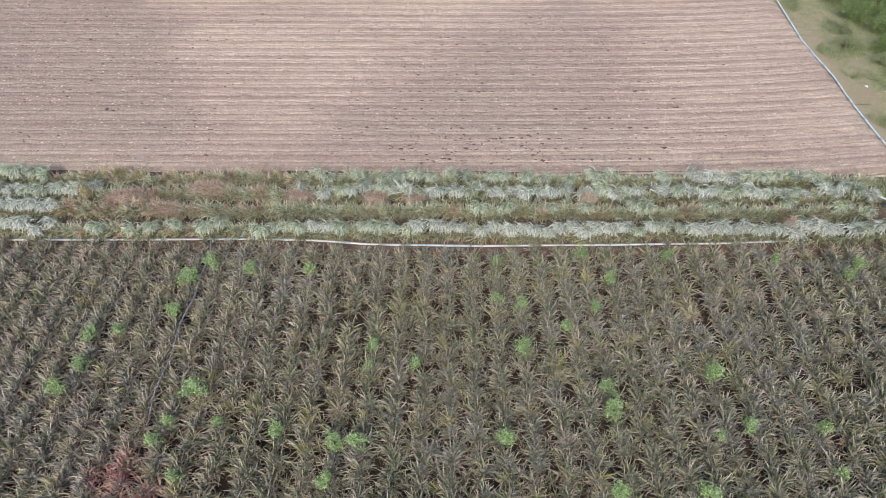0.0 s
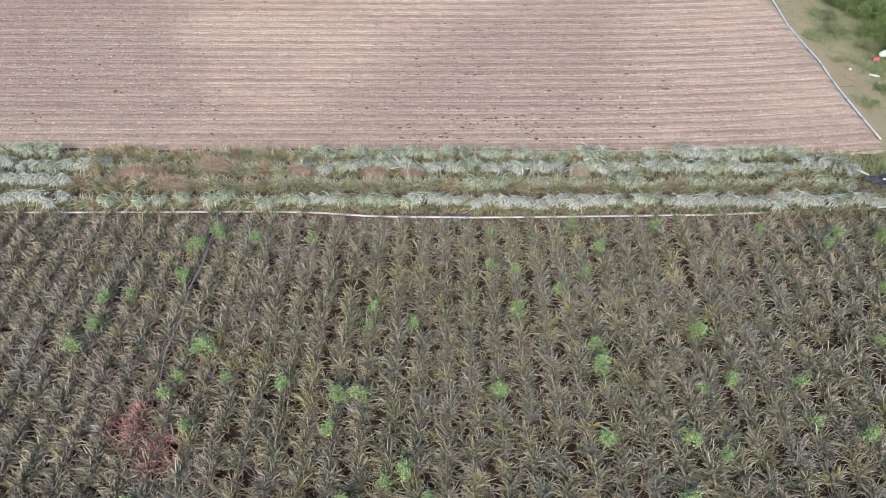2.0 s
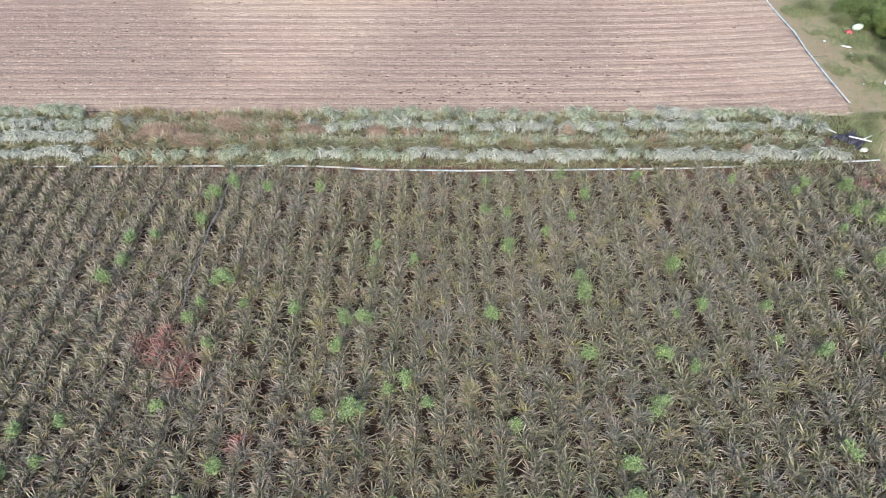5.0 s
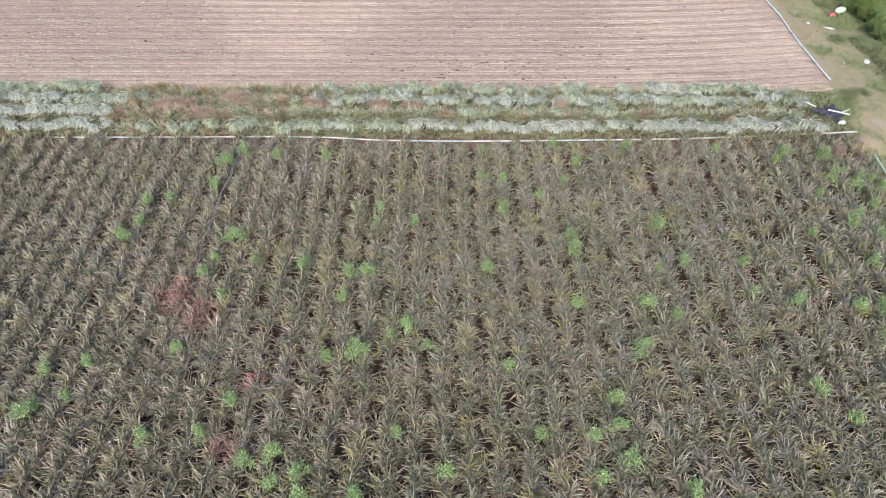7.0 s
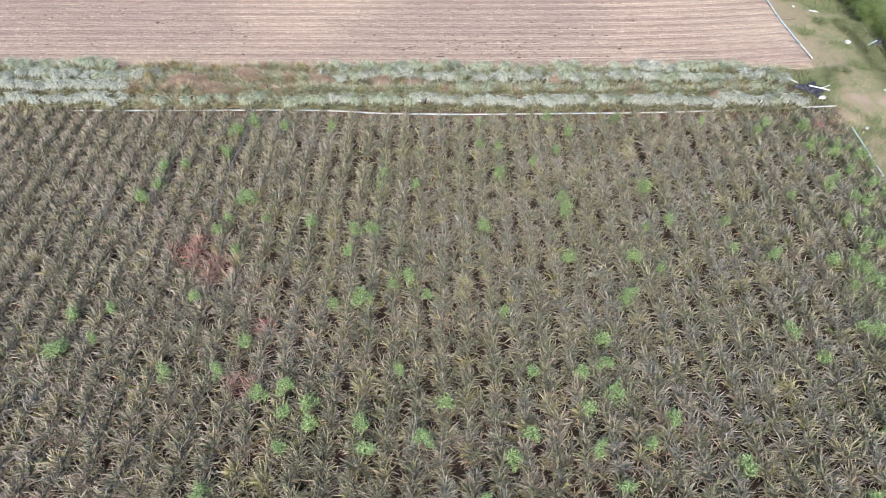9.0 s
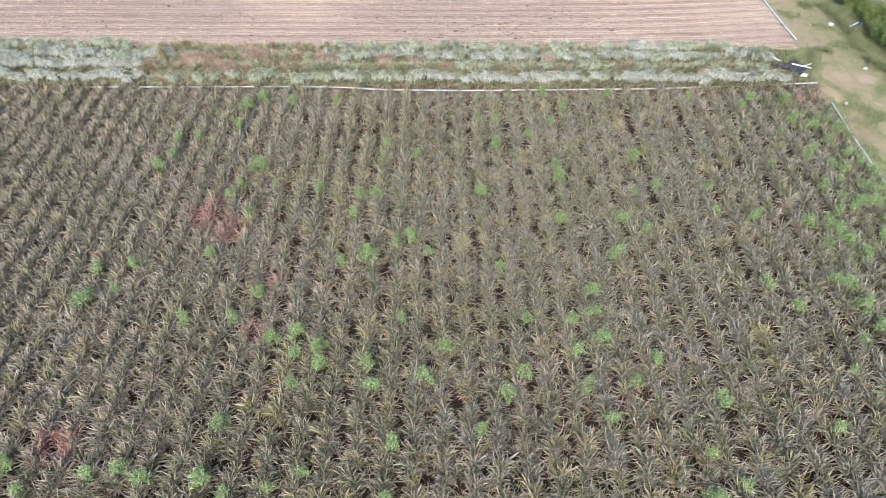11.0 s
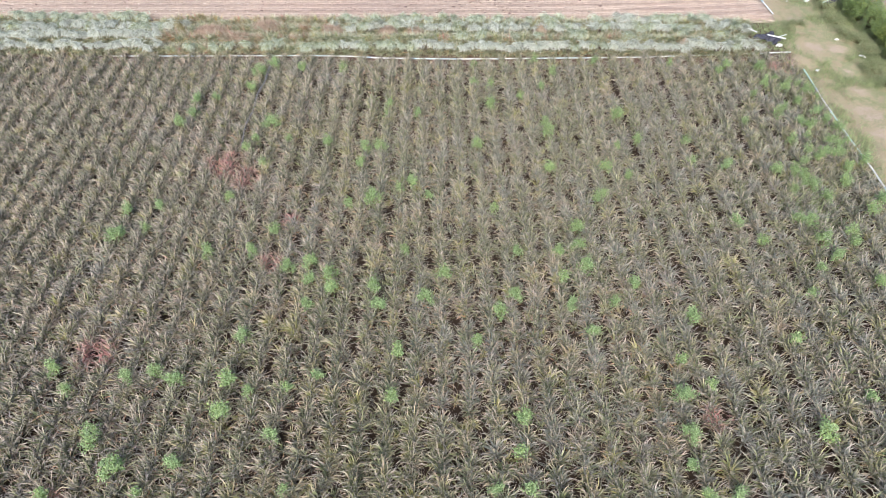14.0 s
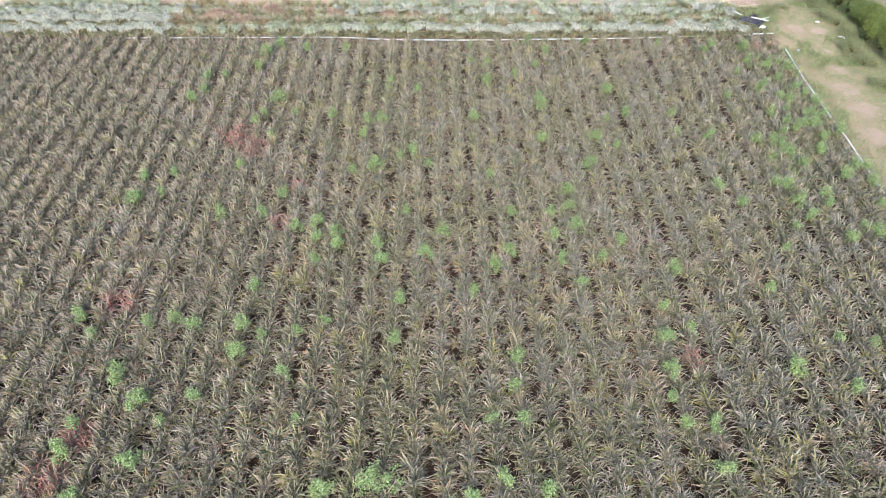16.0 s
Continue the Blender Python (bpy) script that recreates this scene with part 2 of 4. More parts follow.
def plough_material():
    m, nt, b = material("ploughed_soil", 0.95, 0.1)
    pos = place_of(nt)
    xyz = node(nt, "ShaderNodeSeparateXYZ", {0: pos})
    x, y, z = xyz.outputs
    flat = node(nt, "ShaderNodeVectorMath", {0: pos, 1: (0.35, 1.0, 1.0)}, operation="MULTIPLY").outputs["Vector"]
    streak = node(nt, "ShaderNodeVectorMath", {0: pos, 1: (0.12, 2.2, 1.0)}, operation="MULTIPLY").outputs["Vector"]
    n0, n1, n2, n3 = noise_tex(nt, flat, 0.16, 3.0, 0.5, 0.6), noise_tex(nt, streak, 1.2, 3.0), noise_tex(nt, pos, 5.0, 5.0), noise_tex(nt, pos, 38.0, 4.0, 0.7)
    pink, tan, dusk = (0.455, 0.362, 0.308), (0.535, 0.45, 0.372), (0.305, 0.24, 0.215)
    col = mix(nt, ramp(nt, n0, 0.4, 0.6), pink, tan)
    # damp mauve soil on one side and across the middle, paler dry soil between
    wide = math_node(nt, "MULTIPLY", math_node(nt, "SUBTRACT", noise_tex(nt, pos, 0.28, 4.0, 0.6), 0.5), 7.0)
    u = math_node(nt, "ADD", math_node(nt, "ADD", x, wide), math_node(nt, "MULTIPLY_ADD", y, 0.46, -9.06))
    left = math_node(nt, "SUBTRACT", 1.0, ramp(nt, u, -11.5, -7.5))
    w = math_node(nt, "ADD", math_node(nt, "ADD", x, wide), math_node(nt, "MULTIPLY_ADD", y, -0.9, 19.8))
    middle = math_node(nt, "MULTIPLY", ramp(nt, w, -6.0, -0.5), math_node(nt, "SUBTRACT", 1.0, ramp(nt, math_node(nt, "ADD", x, wide), 6.5, 11.5)))
    inner = math_node(nt, "MULTIPLY_ADD", ramp(nt, y, 17.2, 19.6), 0.55, 0.45)
    left, middle = math_node(nt, "MULTIPLY", left, inner), math_node(nt, "MULTIPLY", middle, inner)
    col = mix(nt, math_node(nt, "MULTIPLY", left, 0.8), col, MAUVE)
    col = mix(nt, math_node(nt, "MULTIPLY", middle, 0.75), col, MAUVE)
    col = mix(nt, math_node(nt, "MULTIPLY", ramp(nt, n1, 0.5, 0.72), 0.42), col, dusk)
    col = mix(nt, math_node(nt, "MULTIPLY", ramp(nt, n1, 0.52, 0.3), 0.5), col, tan)
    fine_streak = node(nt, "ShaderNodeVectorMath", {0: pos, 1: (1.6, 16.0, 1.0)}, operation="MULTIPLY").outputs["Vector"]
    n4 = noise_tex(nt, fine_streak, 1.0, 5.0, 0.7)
    # ridge shading put into the soil colour: pale far halves, darker near halves
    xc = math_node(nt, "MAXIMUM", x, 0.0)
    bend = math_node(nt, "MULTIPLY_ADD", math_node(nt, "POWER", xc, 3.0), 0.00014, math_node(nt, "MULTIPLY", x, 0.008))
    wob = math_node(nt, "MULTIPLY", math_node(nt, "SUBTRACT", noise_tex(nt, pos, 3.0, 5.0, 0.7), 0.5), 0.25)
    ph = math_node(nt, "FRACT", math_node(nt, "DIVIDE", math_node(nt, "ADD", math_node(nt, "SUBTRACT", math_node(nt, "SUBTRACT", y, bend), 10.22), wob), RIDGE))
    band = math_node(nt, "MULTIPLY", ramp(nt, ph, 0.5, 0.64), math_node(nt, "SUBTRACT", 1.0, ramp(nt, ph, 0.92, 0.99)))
    near_shade = math_node(nt, "SUBTRACT", 1.0, ramp(nt, math_node(nt, "ABSOLUTE", math_node(nt, "SUBTRACT", ph, 0.25)), 0.1, 0.27))
    col = mix(nt, math_node(nt, "MULTIPLY", near_shade, math_node(nt, "MULTIPLY_ADD", n1, 0.9, 0.1)), col, dusk)
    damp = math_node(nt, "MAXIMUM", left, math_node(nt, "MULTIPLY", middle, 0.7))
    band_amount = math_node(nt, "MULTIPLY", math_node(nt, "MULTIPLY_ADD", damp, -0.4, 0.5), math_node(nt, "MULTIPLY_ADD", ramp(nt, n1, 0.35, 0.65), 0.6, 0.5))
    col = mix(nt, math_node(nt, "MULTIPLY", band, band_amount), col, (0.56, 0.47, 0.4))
    # lit crest lines painted pale, clearest towards the pipe
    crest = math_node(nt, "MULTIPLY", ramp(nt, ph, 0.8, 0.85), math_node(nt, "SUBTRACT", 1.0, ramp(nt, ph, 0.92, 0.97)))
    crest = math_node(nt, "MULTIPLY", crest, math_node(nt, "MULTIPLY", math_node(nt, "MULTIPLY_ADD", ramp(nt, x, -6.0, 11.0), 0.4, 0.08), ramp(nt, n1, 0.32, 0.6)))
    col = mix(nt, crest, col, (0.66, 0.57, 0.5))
    # straw crumbs
    crumbs = ramp(nt, n3, 0.6, 0.7)
    col = mix(nt, math_node(nt, "MULTIPLY", crumbs, 0.45), col, (0.66, 0.57, 0.48))
    pits = ramp(nt, noise_tex(nt, pos, 16.0, 4.0, 0.75), 0.42, 0.3)
    col = mix(nt, math_node(nt, "MULTIPLY", pits, 0.55), col, (0.2, 0.145, 0.125))
    # straw flecks and loose crumbs
    n5 = noise_tex(nt, pos, 15.0, 3.0, 0.8)
    col = mix(nt, 1.0, col, mix(nt, ramp(nt, n5, 0.3, 0.7), (0.76, 0.74, 0.74), (1.22, 1.2, 1.19)), "MULTIPLY")
    bits = node(nt, "ShaderNodeVectorMath", {0: pos, 1: (0.55, 1.0, 1.0)}, operation="MULTIPLY").outputs["Vector"]
    vor = node(nt, "ShaderNodeTexVoronoi", {"Vector": bits, "Scale": 8.0})
    fleck = math_node(nt, "SUBTRACT", 1.0, ramp(nt, vor.outputs["Distance"], 0.16, 0.24))
    pick = node(nt, "ShaderNodeSeparateXYZ", {0: vor.outputs["Color"]})
    spread = math_node(nt, "MULTIPLY_ADD", left, 0.35, math_node(nt, "MULTIPLY_ADD", n0, 0.5, -0.02))
    pale = math_node(nt, "MULTIPLY", fleck, math_node(nt, "LESS_THAN", pick.outputs[0], math_node(nt, "MULTIPLY", spread, 0.8)))
    dim = math_node(nt, "MULTIPLY", fleck, math_node(nt, "LESS_THAN", pick.outputs[1], math_node(nt, "MULTIPLY", spread, 0.6)))
    col = mix(nt, math_node(nt, "MULTIPLY", dim, 0.6), col, (0.16, 0.12, 0.115))
    col = mix(nt, math_node(nt, "MULTIPLY", pale, 0.75), col, (0.72, 0.66, 0.6))
    col = mix(nt, 0.7, col, mix(nt, n2, (0.7, 0.7, 0.7), (1.3, 1.3, 1.3)), "MULTIPLY")
    col = mix(nt, 1.0, col, mix(nt, ramp(nt, n4, 0.25, 0.75), (0.86, 0.85, 0.85), (1.14, 1.14, 1.14)), "MULTIPLY")
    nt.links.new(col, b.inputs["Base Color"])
    # tyre lugs pressed into the beds
    vec = node(nt, "ShaderNodeVectorMath", {0: pos, 1: (1.0, 0.8, 0.0)}, operation="MULTIPLY").outputs["Vector"]
    lugs = node(nt, "ShaderNodeTexWave", {"Vector": vec, "Scale": 4.6, "Distortion": 0.8}, bands_direction="DIAGONAL").outputs["Fac"]
    lugs = math_node(nt, "MULTIPLY", math_node(nt, "MULTIPLY", lugs, band), ramp(nt, x, 1.0, 8.0))
    h = math_node(nt, "ADD", math_node(nt, "MULTIPLY", math_node(nt, "MULTIPLY", lugs, ramp(nt, n1, 0.4, 0.6)), 0.3), math_node(nt, "ADD", n2, math_node(nt, "MULTIPLY", n3, 0.5)))
    bump(nt, b, h, 0.9, 0.06)
    return m


def plain_material(name, col, rough=0.6, spec=0.4, var=0.2, scale=6.0):
    m, nt, b = material(name, rough, spec)
    pos = place_of(nt)
    n = noise_tex(nt, pos, scale, 4.0)
    c = mix(nt, n, tuple(v * (1 - var) for v in col), tuple(min(1.0, v * (1 + var)) for v in col))
    nt.links.new(c, b.inputs["Base Color"])
    bump(nt, b, n, 0.2, 0.01)
    return m


MAT_FRUIT = fruit_material()
MAT_GROUND = soil_material()
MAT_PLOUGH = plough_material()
MAT_PVC = plain_material("white_pvc", (0.68, 0.72, 0.75), 0.35, 0.5, 0.12, 3.0)
MAT_PVC_BLUE = plain_material("pale_blue_pvc", (0.58, 0.71, 0.79), 0.35, 0.5, 0.15, 3.0)
MAT_PVC_GREEN = plain_material("pale_teal_pvc", (0.46, 0.66, 0.62), 0.4, 0.5, 0.2, 2.0)
MAT_COUPLING = plain_material("pvc_coupling", (0.4, 0.5, 0.58), 0.4, 0.5)
MAT_HOSE = plain_material("dark_hose", (0.26, 0.26, 0.3), 0.5, 0.4)
MAT_NET = plain_material("dark_blue_sheet", (0.05, 0.055, 0.085), 0.5, 0.5, 0.4)
MAT_WHITE = plain_material("white_plastic", (0.7, 0.72, 0.7), 0.5, 0.5, 0.1)
MAT_BAG = plain_material("pale_green_sack", (0.66, 0.78, 0.68), 0.5, 0.4, 0.12)
MAT_REDCLOTH = plain_material("red_plastic", (0.55, 0.12, 0.14), 0.5, 0.4, 0.2)
MAT_CLOD = plain_material("damp_clod", (0.15, 0.105, 0.098), 0.95, 0.1, 0.4, 12.0)
MAT_CRUMB = plain_material("dry_crumb", (0.42, 0.33, 0.28), 0.95, 0.1, 0.5, 4.0)
MAT_WOOD = plain_material("grey_wood", (0.34, 0.29, 0.24), 0.85, 0.2, 0.3)


# ---------------- mesh helpers ----------------
def mesh_from(name, verts, quads, tris, mats, attrs=None, tri_mat=None, quad_mat=None, smooth=False):
    """A mesh from numpy arrays of vertices, quads and triangles, with float attributes on the vertices."""
    verts = np.asarray(verts, np.float32)
    quads = np.asarray(quads, np.int32).reshape(-1, 4)
    tris = np.asarray(tris, np.int32).reshape(-1, 3)
    me = bpy.data.meshes.new(name)
    me.vertices.add(len(verts))
    me.vertices.foreach_set("co", verts.ravel())
    loops = np.concatenate([quads.ravel(), tris.ravel()])
    starts = np.concatenate([np.arange(len(quads)) * 4, len(quads) * 4 + np.arange(len(tris)) * 3]).astype(np.int32)
    me.loops.add(len(loops))
    me.loops.foreach_set("vertex_index", loops)
    me.polygons.add(len(starts))
    me.polygons.foreach_set("loop_start", starts)
    if quad_mat is not None or tri_mat is not None:
        qm = quad_mat if quad_mat is not None else np.zeros(len(quads))
        tm = tri_mat if tri_mat is not None else np.zeros(len(tris))
        me.polygons.foreach_set("material_index", np.concatenate([qm, tm]).astype(np.int32))
    for mt in mats:
        me.materials.append(mt)
    for key, val in (attrs or {}).items():
        a = me.attributes.new(key, "FLOAT", "POINT")
        a.data.foreach_set("value", np.asarray(val, np.float32))
    me.update(calc_edges=True)
    me.validate()
    if smooth:
        me.polygons.foreach_set("use_smooth", np.ones(len(me.polygons), bool))
    return me


class Soup:
    """Collects vertices, quads and triangles with the attributes age, tip and tint."""

    def __init__(self):
        self.v, self.q, self.t, self.age, self.tip, self.n = [], [], [], [], [], 0

    def add(self, v, q, t, age, tip):
        self.v.append(v)
        self.q.append(np.asarray(q, np.int64).reshape(-1, 4) + self.n)
        self.t.append(np.asarray(t, np.int64).reshape(-1, 3) + self.n)
        self.age.append(np.broadcast_to(age, len(v)))
        self.tip.append(tip)
        self.n += len(v)

    def arrays(self):
        return (np.concatenate(self.v), np.concatenate(self.q), np.concatenate(self.t), np.concatenate(self.age), np.concatenate(self.tip))

    def mesh(self, name, mats, smooth=False):
        v, q, t, age, tip = self.arrays()
        return mesh_from(name, v, q, t, mats, {"age": age, "tip": tip}, smooth=smooth)


def leaf(soup, base, az, elev, droop, length, width, fold=0.25, stations=(0.0, 0.36, 0.7, 1.0), age=0.0, twist=0.0, sway=0.0):
    """One arching strap leaf: az its heading, elev its rise at the base, droop how far it bends over (radians)."""
    s = np.asarray(stations)
    k = len(s)
    fine = np.linspace(0, 1, 13)
    e = elev - droop * fine ** 1.4
    hx = np.concatenate([[0], np.cumsum(np.cos((e[1:] + e[:-1]) / 2))]) / 12 * length
    hz = np.concatenate([[0], np.cumsum(np.sin((e[1:] + e[:-1]) / 2))]) / 12 * length
    r, z = np.interp(s, fine, hx), np.interp(s, fine, hz)
    a = az + sway * s ** 2
    cx, cy = base[0] + r * np.cos(a), base[1] + r * np.sin(a)
    cz = base[2] + z
    w = width * 0.5 * np.array([0.8, 1.0, 0.72, 0.5, 0.4])[:k]
    ts = az + np.pi / 2
    side = np.array([np.cos(ts) * np.cos(twist), np.sin(ts) * np.cos(twist), np.sin(twist)])
    ee = np.interp(s, fine, e)
    up = np.stack([-np.sin(ee) * np.cos(a), -np.sin(ee) * np.sin(a), np.cos(ee)], 1)
    v, tip, q = [], [], []
    for i in range(k - 1):
        c = np.array([cx[i], cy[i], cz[i]])
        v += [c - side * w[i] + up[i] * w[i] * fold, c + side * w[i] - up[i] * w[i] * fold]
        tip += [s[i]] * 2
        if i:
            q.append([2 * i - 2, 2 * i - 1, 2 * i + 1, 2 * i])
    v.append(np.array([cx[-1], cy[-1], cz[-1]]))
    tip.append(1.0)
    soup.add(np.array(v), q, [[2 * k - 4, 2 * k - 3, 2 * k - 2]], age, np.array(tip))


def ball(soup, centre, rx, rz, seg=7, rings=5, jitter=0.0):
    v, q, t = [], [], []
    for i in range(1, rings):
        ph = np.pi * i / rings
        for j in range(seg):
            th = 2 * np.pi * (j + 0.5 * (i % 2)) / seg
            k = 1 + jitter * rng.uniform(-1, 1)
            v.append([centre[0] + rx * k * np.sin(ph) * np.cos(th), centre[1] + rx * k * np.sin(ph) * np.sin(th), centre[2] + rz * k * np.cos(ph)])
    for i in range(rings - 2):
        for j in range(seg):
            a, b2 = i * seg + j, i * seg + (j + 1) % seg
            q.append([a, a + seg, b2 + seg, b2])
    top, bot = len(v), len(v) + 1
    v += [[centre[0], centre[1], centre[2] + rz], [centre[0], centre[1], centre[2] - rz]]
    for j in range(seg):
        t.append([top, j, (j + 1) % seg])
        t.append([bot, (rings - 2) * seg + (j + 1) % seg, (rings - 2) * seg + j])
    soup.add(np.array(v), q, t, 0.5, np.zeros(len(v)))


def tube(soup, pts, radius, seg=8, taper=1.0):
    pts = [Vector(p) for p in pts]
    v, q = [], []
    for i, p in enumerate(pts):
        d = (pts[min(i + 1, len(pts) - 1)] - pts[max(i - 1, 0)]).normalized()
        u = d.cross(Vector((0, 0, 1)))
        u = u.normalized() if u.length > 1e-3 else Vector((1, 0, 0))
        w = u.cross(d)
        r = radius * (1 + (taper - 1) * i / max(1, len(pts) - 1))
        for j in range(seg):
            a = 2 * math.pi * j / seg
            v.append(p + u * (r * math.cos(a)) + w * (r * math.sin(a)))
    for i in range(len(pts) - 1):
        for j in range(seg):
            a, b2 = i * seg + j, i * seg + (j + 1) % seg
            q.append([a, b2, b2 + seg, a + seg])
    n = len(v)
    v += [pts[0], pts[-1]]
    t = []
    for j in range(seg):
        t.append([n, (j + 1) % seg, j])
        t.append([n + 1, n - seg + j, n - seg + (j + 1) % seg])
    soup.add(np.array([tuple(p) for p in v]), q, t, 0.5, np.linspace(0, 1, len(v)))


def part(name, me, parent, label=""):
    ob = new(name, me)
    ob.parent = parent
    return tagged(ob, label)


def value_noise(x, y, scale, seed):
    """Smooth random values in -1..1 over the plan."""
    r = np.random.default_rng(seed)
    g = r.uniform(-1, 1, (256, 256))
    u, w = x / scale + 1000.3, y / scale + 1000.7
    i, j = np.floor(u).astype(int), np.floor(w).astype(int)
    f, h = u - i, w - j
    f, h = f * f * (3 - 2 * f), h * h * (3 - 2 * h)
    i, j = i % 255, j % 255
    return g[i, j] * (1 - f) * (1 - h) + g[i + 1, j] * f * (1 - h) + g[i, j + 1] * (1 - f) * h + g[i + 1, j + 1] * f * h


def terrace(x, y):
    """Height of the bare ground: the far fields lie on a low bank."""
    k = np.clip((y - 12.7) / 0.45, 0, 1)
    k = k * k * (3 - 2 * k)
    soft = np.clip((y - 11.5) / 4.0, 0, 1)
    soft = soft * soft * (3 - 2 * soft)
    e = np.clip((x - 16.6) / 1.5, 0, 1)
    return 0.2 * (k * (1 - e) + soft * e)


def ground_z(x, y):
    x, y = np.asarray(x, float), np.asarray(y, float)
    return terrace(x, y) + 0.025 * value_noise(x, y, 1.3, 3) * (np.abs(x) < 40)


def grid_mesh(name, xs, ys, zf, mats):
    X, Y = np.meshgrid(xs, ys)
    v = np.stack([X.ravel(), Y.ravel(), zf(X, Y).ravel()], 1)
    nx, ny = len(xs), len(ys)
    i = (np.arange(ny - 1)[:, None] * nx + np.arange(nx - 1)[None, :]).ravel()
    q = np.stack([i, i + 1, i + 1 + nx, i + nx], 1)
    return mesh_from(name, v, q, [], mats, smooth=True)


# ---------------- ground and ploughed field ----------------
xs = np.concatenate([[-900, -400, -150, -70, -40], np.arange(-28, 28.1, 0.4), [40, 70, 150, 400, 900]])
ys = np.concatenate([[-900, -400, -150, -60, -30], np.arange(-14, 12.5, 0.5), np.arange(12.5, 17, 0.15), np.arange(17, 40, 0.6), [60, 100, 200, 450, 1000]])
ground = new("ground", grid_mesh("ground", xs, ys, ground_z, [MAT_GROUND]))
tagged(ground, "reddish bare soil and dry grassy track", "ground", kind="structure")



def plough_z(X, Y):
    bend = 0.00014 * np.clip(X, 0, None) ** 3 + 0.008 * X
    wob = 0.03 * value_noise(X, Y, 5.0, 11) + 0.015 * value_noise(X, Y, 0.8, 12)
    ph = ((Y - bend - 10.22 + wob) / RIDGE) % 1.0
    bed = 0.1 * (np.sin(np.pi * ph) ** 0.8)
    crest = 0.06 * np.exp(-((ph - 0.9) / 0.045) ** 2)
    rut = -0.03 * np.exp(-((ph - 0.45) / 0.13) ** 2)
    bed = bed - 0.055 * np.exp(-((np.minimum(ph, 1 - ph)) / 0.035) ** 2)
    rough = 0.026 * value_noise(X, Y, 0.3, 13) + 0.018 * value_noise(X, Y, 0.12, 14)
    edge = np.clip((Y - 16.5) / 0.5, 0, 1) * np.clip((17.75 - X) / 0.5, 0, 1)
    return 0.2 + (0.03 + bed + crest + rut + rough) * edge - 0.06 * (1 - edge)


pxs = np.concatenate([[-90, -60, -40], np.arange(-27, 17.81, 0.24)])
pys = np.concatenate([np.arange(16.5, 33.0, RIDGE / 24), [36, 45, 60, 80]])
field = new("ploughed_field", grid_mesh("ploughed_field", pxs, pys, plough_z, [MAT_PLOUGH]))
tagged(field, "freshly ridged pinkish-brown dry soil field", "field", kind="structure")

# ---------------- pineapple plants ----------------
def plant_soups(seed, n_leaves=46, stations=(0.0, 0.36, 0.7, 1.0), fruiting=True):
    r = np.random.default_rng(seed)
    foliage, fruit, crown = Soup(), Soup(), Soup()
    for i in range(n_leaves):
        u = (i + 0.5) / n_leaves
        az = i * 2.39996 + r.uniform(-0.5, 0.5)
        az -= 0.2 * math.sin(2 * az)
        elev = radians(80 - 58 * u ** 1.1 + r.uniform(-20, 20))
        length = (0.32 + 0.18 * math.sin(math.pi * min(1, u * 1.1 + 0.08))) * r.uniform(0.65, 1.3)
        leaf(foliage, (0.03 * math.cos(az) + r.normal(0, 0.04), 0.03 * math.sin(az) + r.normal(0, 0.04), 0.2 + 0.16 * (1 - u) + r.uniform(-0.06, 0.06)), az, elev, radians(r.uniform(10, 110)) * (0.45 + 0.65 * u), length,
             r.uniform(0.027, 0.044), 0.2, stations, age=u, twist=r.uniform(-0.7, 0.7), sway=r.uniform(-0.7, 0.7))
    if not fruiting:
        tube(fruit, [(0, 0, 0), (0, 0, 0.24)], 0.02, 3)
        leaf(crown, (0, 0, 0.24), 0.0, 1.4, 0.3, 0.3, 0.03, 0.3, (0.0, 0.5, 1.0), age=0.0)
        return foliage, fruit, crown
    lean = r.uniform(-0.06, 0.06, 2)
    h = r.uniform(0.36, 0.48)
    tube(fruit, [(0, 0, 0.1), (lean[0] * 0.6, lean[1] * 0.6, h - 0.08)], 0.018, 3)
    ball(fruit, (lean[0], lean[1], h), 0.066, 0.09, 6, 4)
    for i in range(6):
        az = i * 2.4
        leaf(crown, (lean[0], lean[1], h + 0.07), az, radians(r.uniform(45, 85)), radians(60), r.uniform(0.09, 0.16), 0.022, 0.3, (0.0, 0.5, 1.0), age=0.0)
    return foliage, fruit, crown


ROW0, ROW_STEP, PLANT_STEP = -1.97, 0.733, 0.17
VARIANTS = [plant_soups(100 + i, 50) for i in range(14)]

variant_meshes = [(f.mesh("rosette", [MAT_LEAF]), fr.mesh("fruit", [MAT_FRUIT], True), cr.mesh("crown", [MAT_LEAF])) for f, fr, cr in VARIANTS]
FAR_VARIANTS = [plant_soups(100 + i, 52, (0.0, 0.45, 1.0)) for i in range(14)]
FILL_VARIANTS = [plant_soups(200 + i, 24, (0.0, 0.45, 1.0), False) for i in range(10)]
proto = []
for f, fr, cr in FAR_VARIANTS + FILL_VARIANTS:
    a, b2, c = f.arrays(), fr.arrays(), cr.arrays()
    nv, nb = len(a[0]), len(b2[0])
    proto.append((np.concatenate([a[0], b2[0], c[0]]), np.concatenate([a[1], b2[1] + nv, c[1] + nv + nb]), np.concatenate([a[2], b2[2] + nv, c[2] + nv + nb]),
                  np.concatenate([a[3], b2[3], c[3]]), np.concatenate([a[4], b2[4], c[4]]),
                  np.concatenate([np.zeros(len(a[1])), np.ones(len(b2[1])), np.zeros(len(c[1]))]), np.concatenate([np.zeros(len(a[2])), np.ones(len(b2[2])), np.zeros(len(c[2]))])))

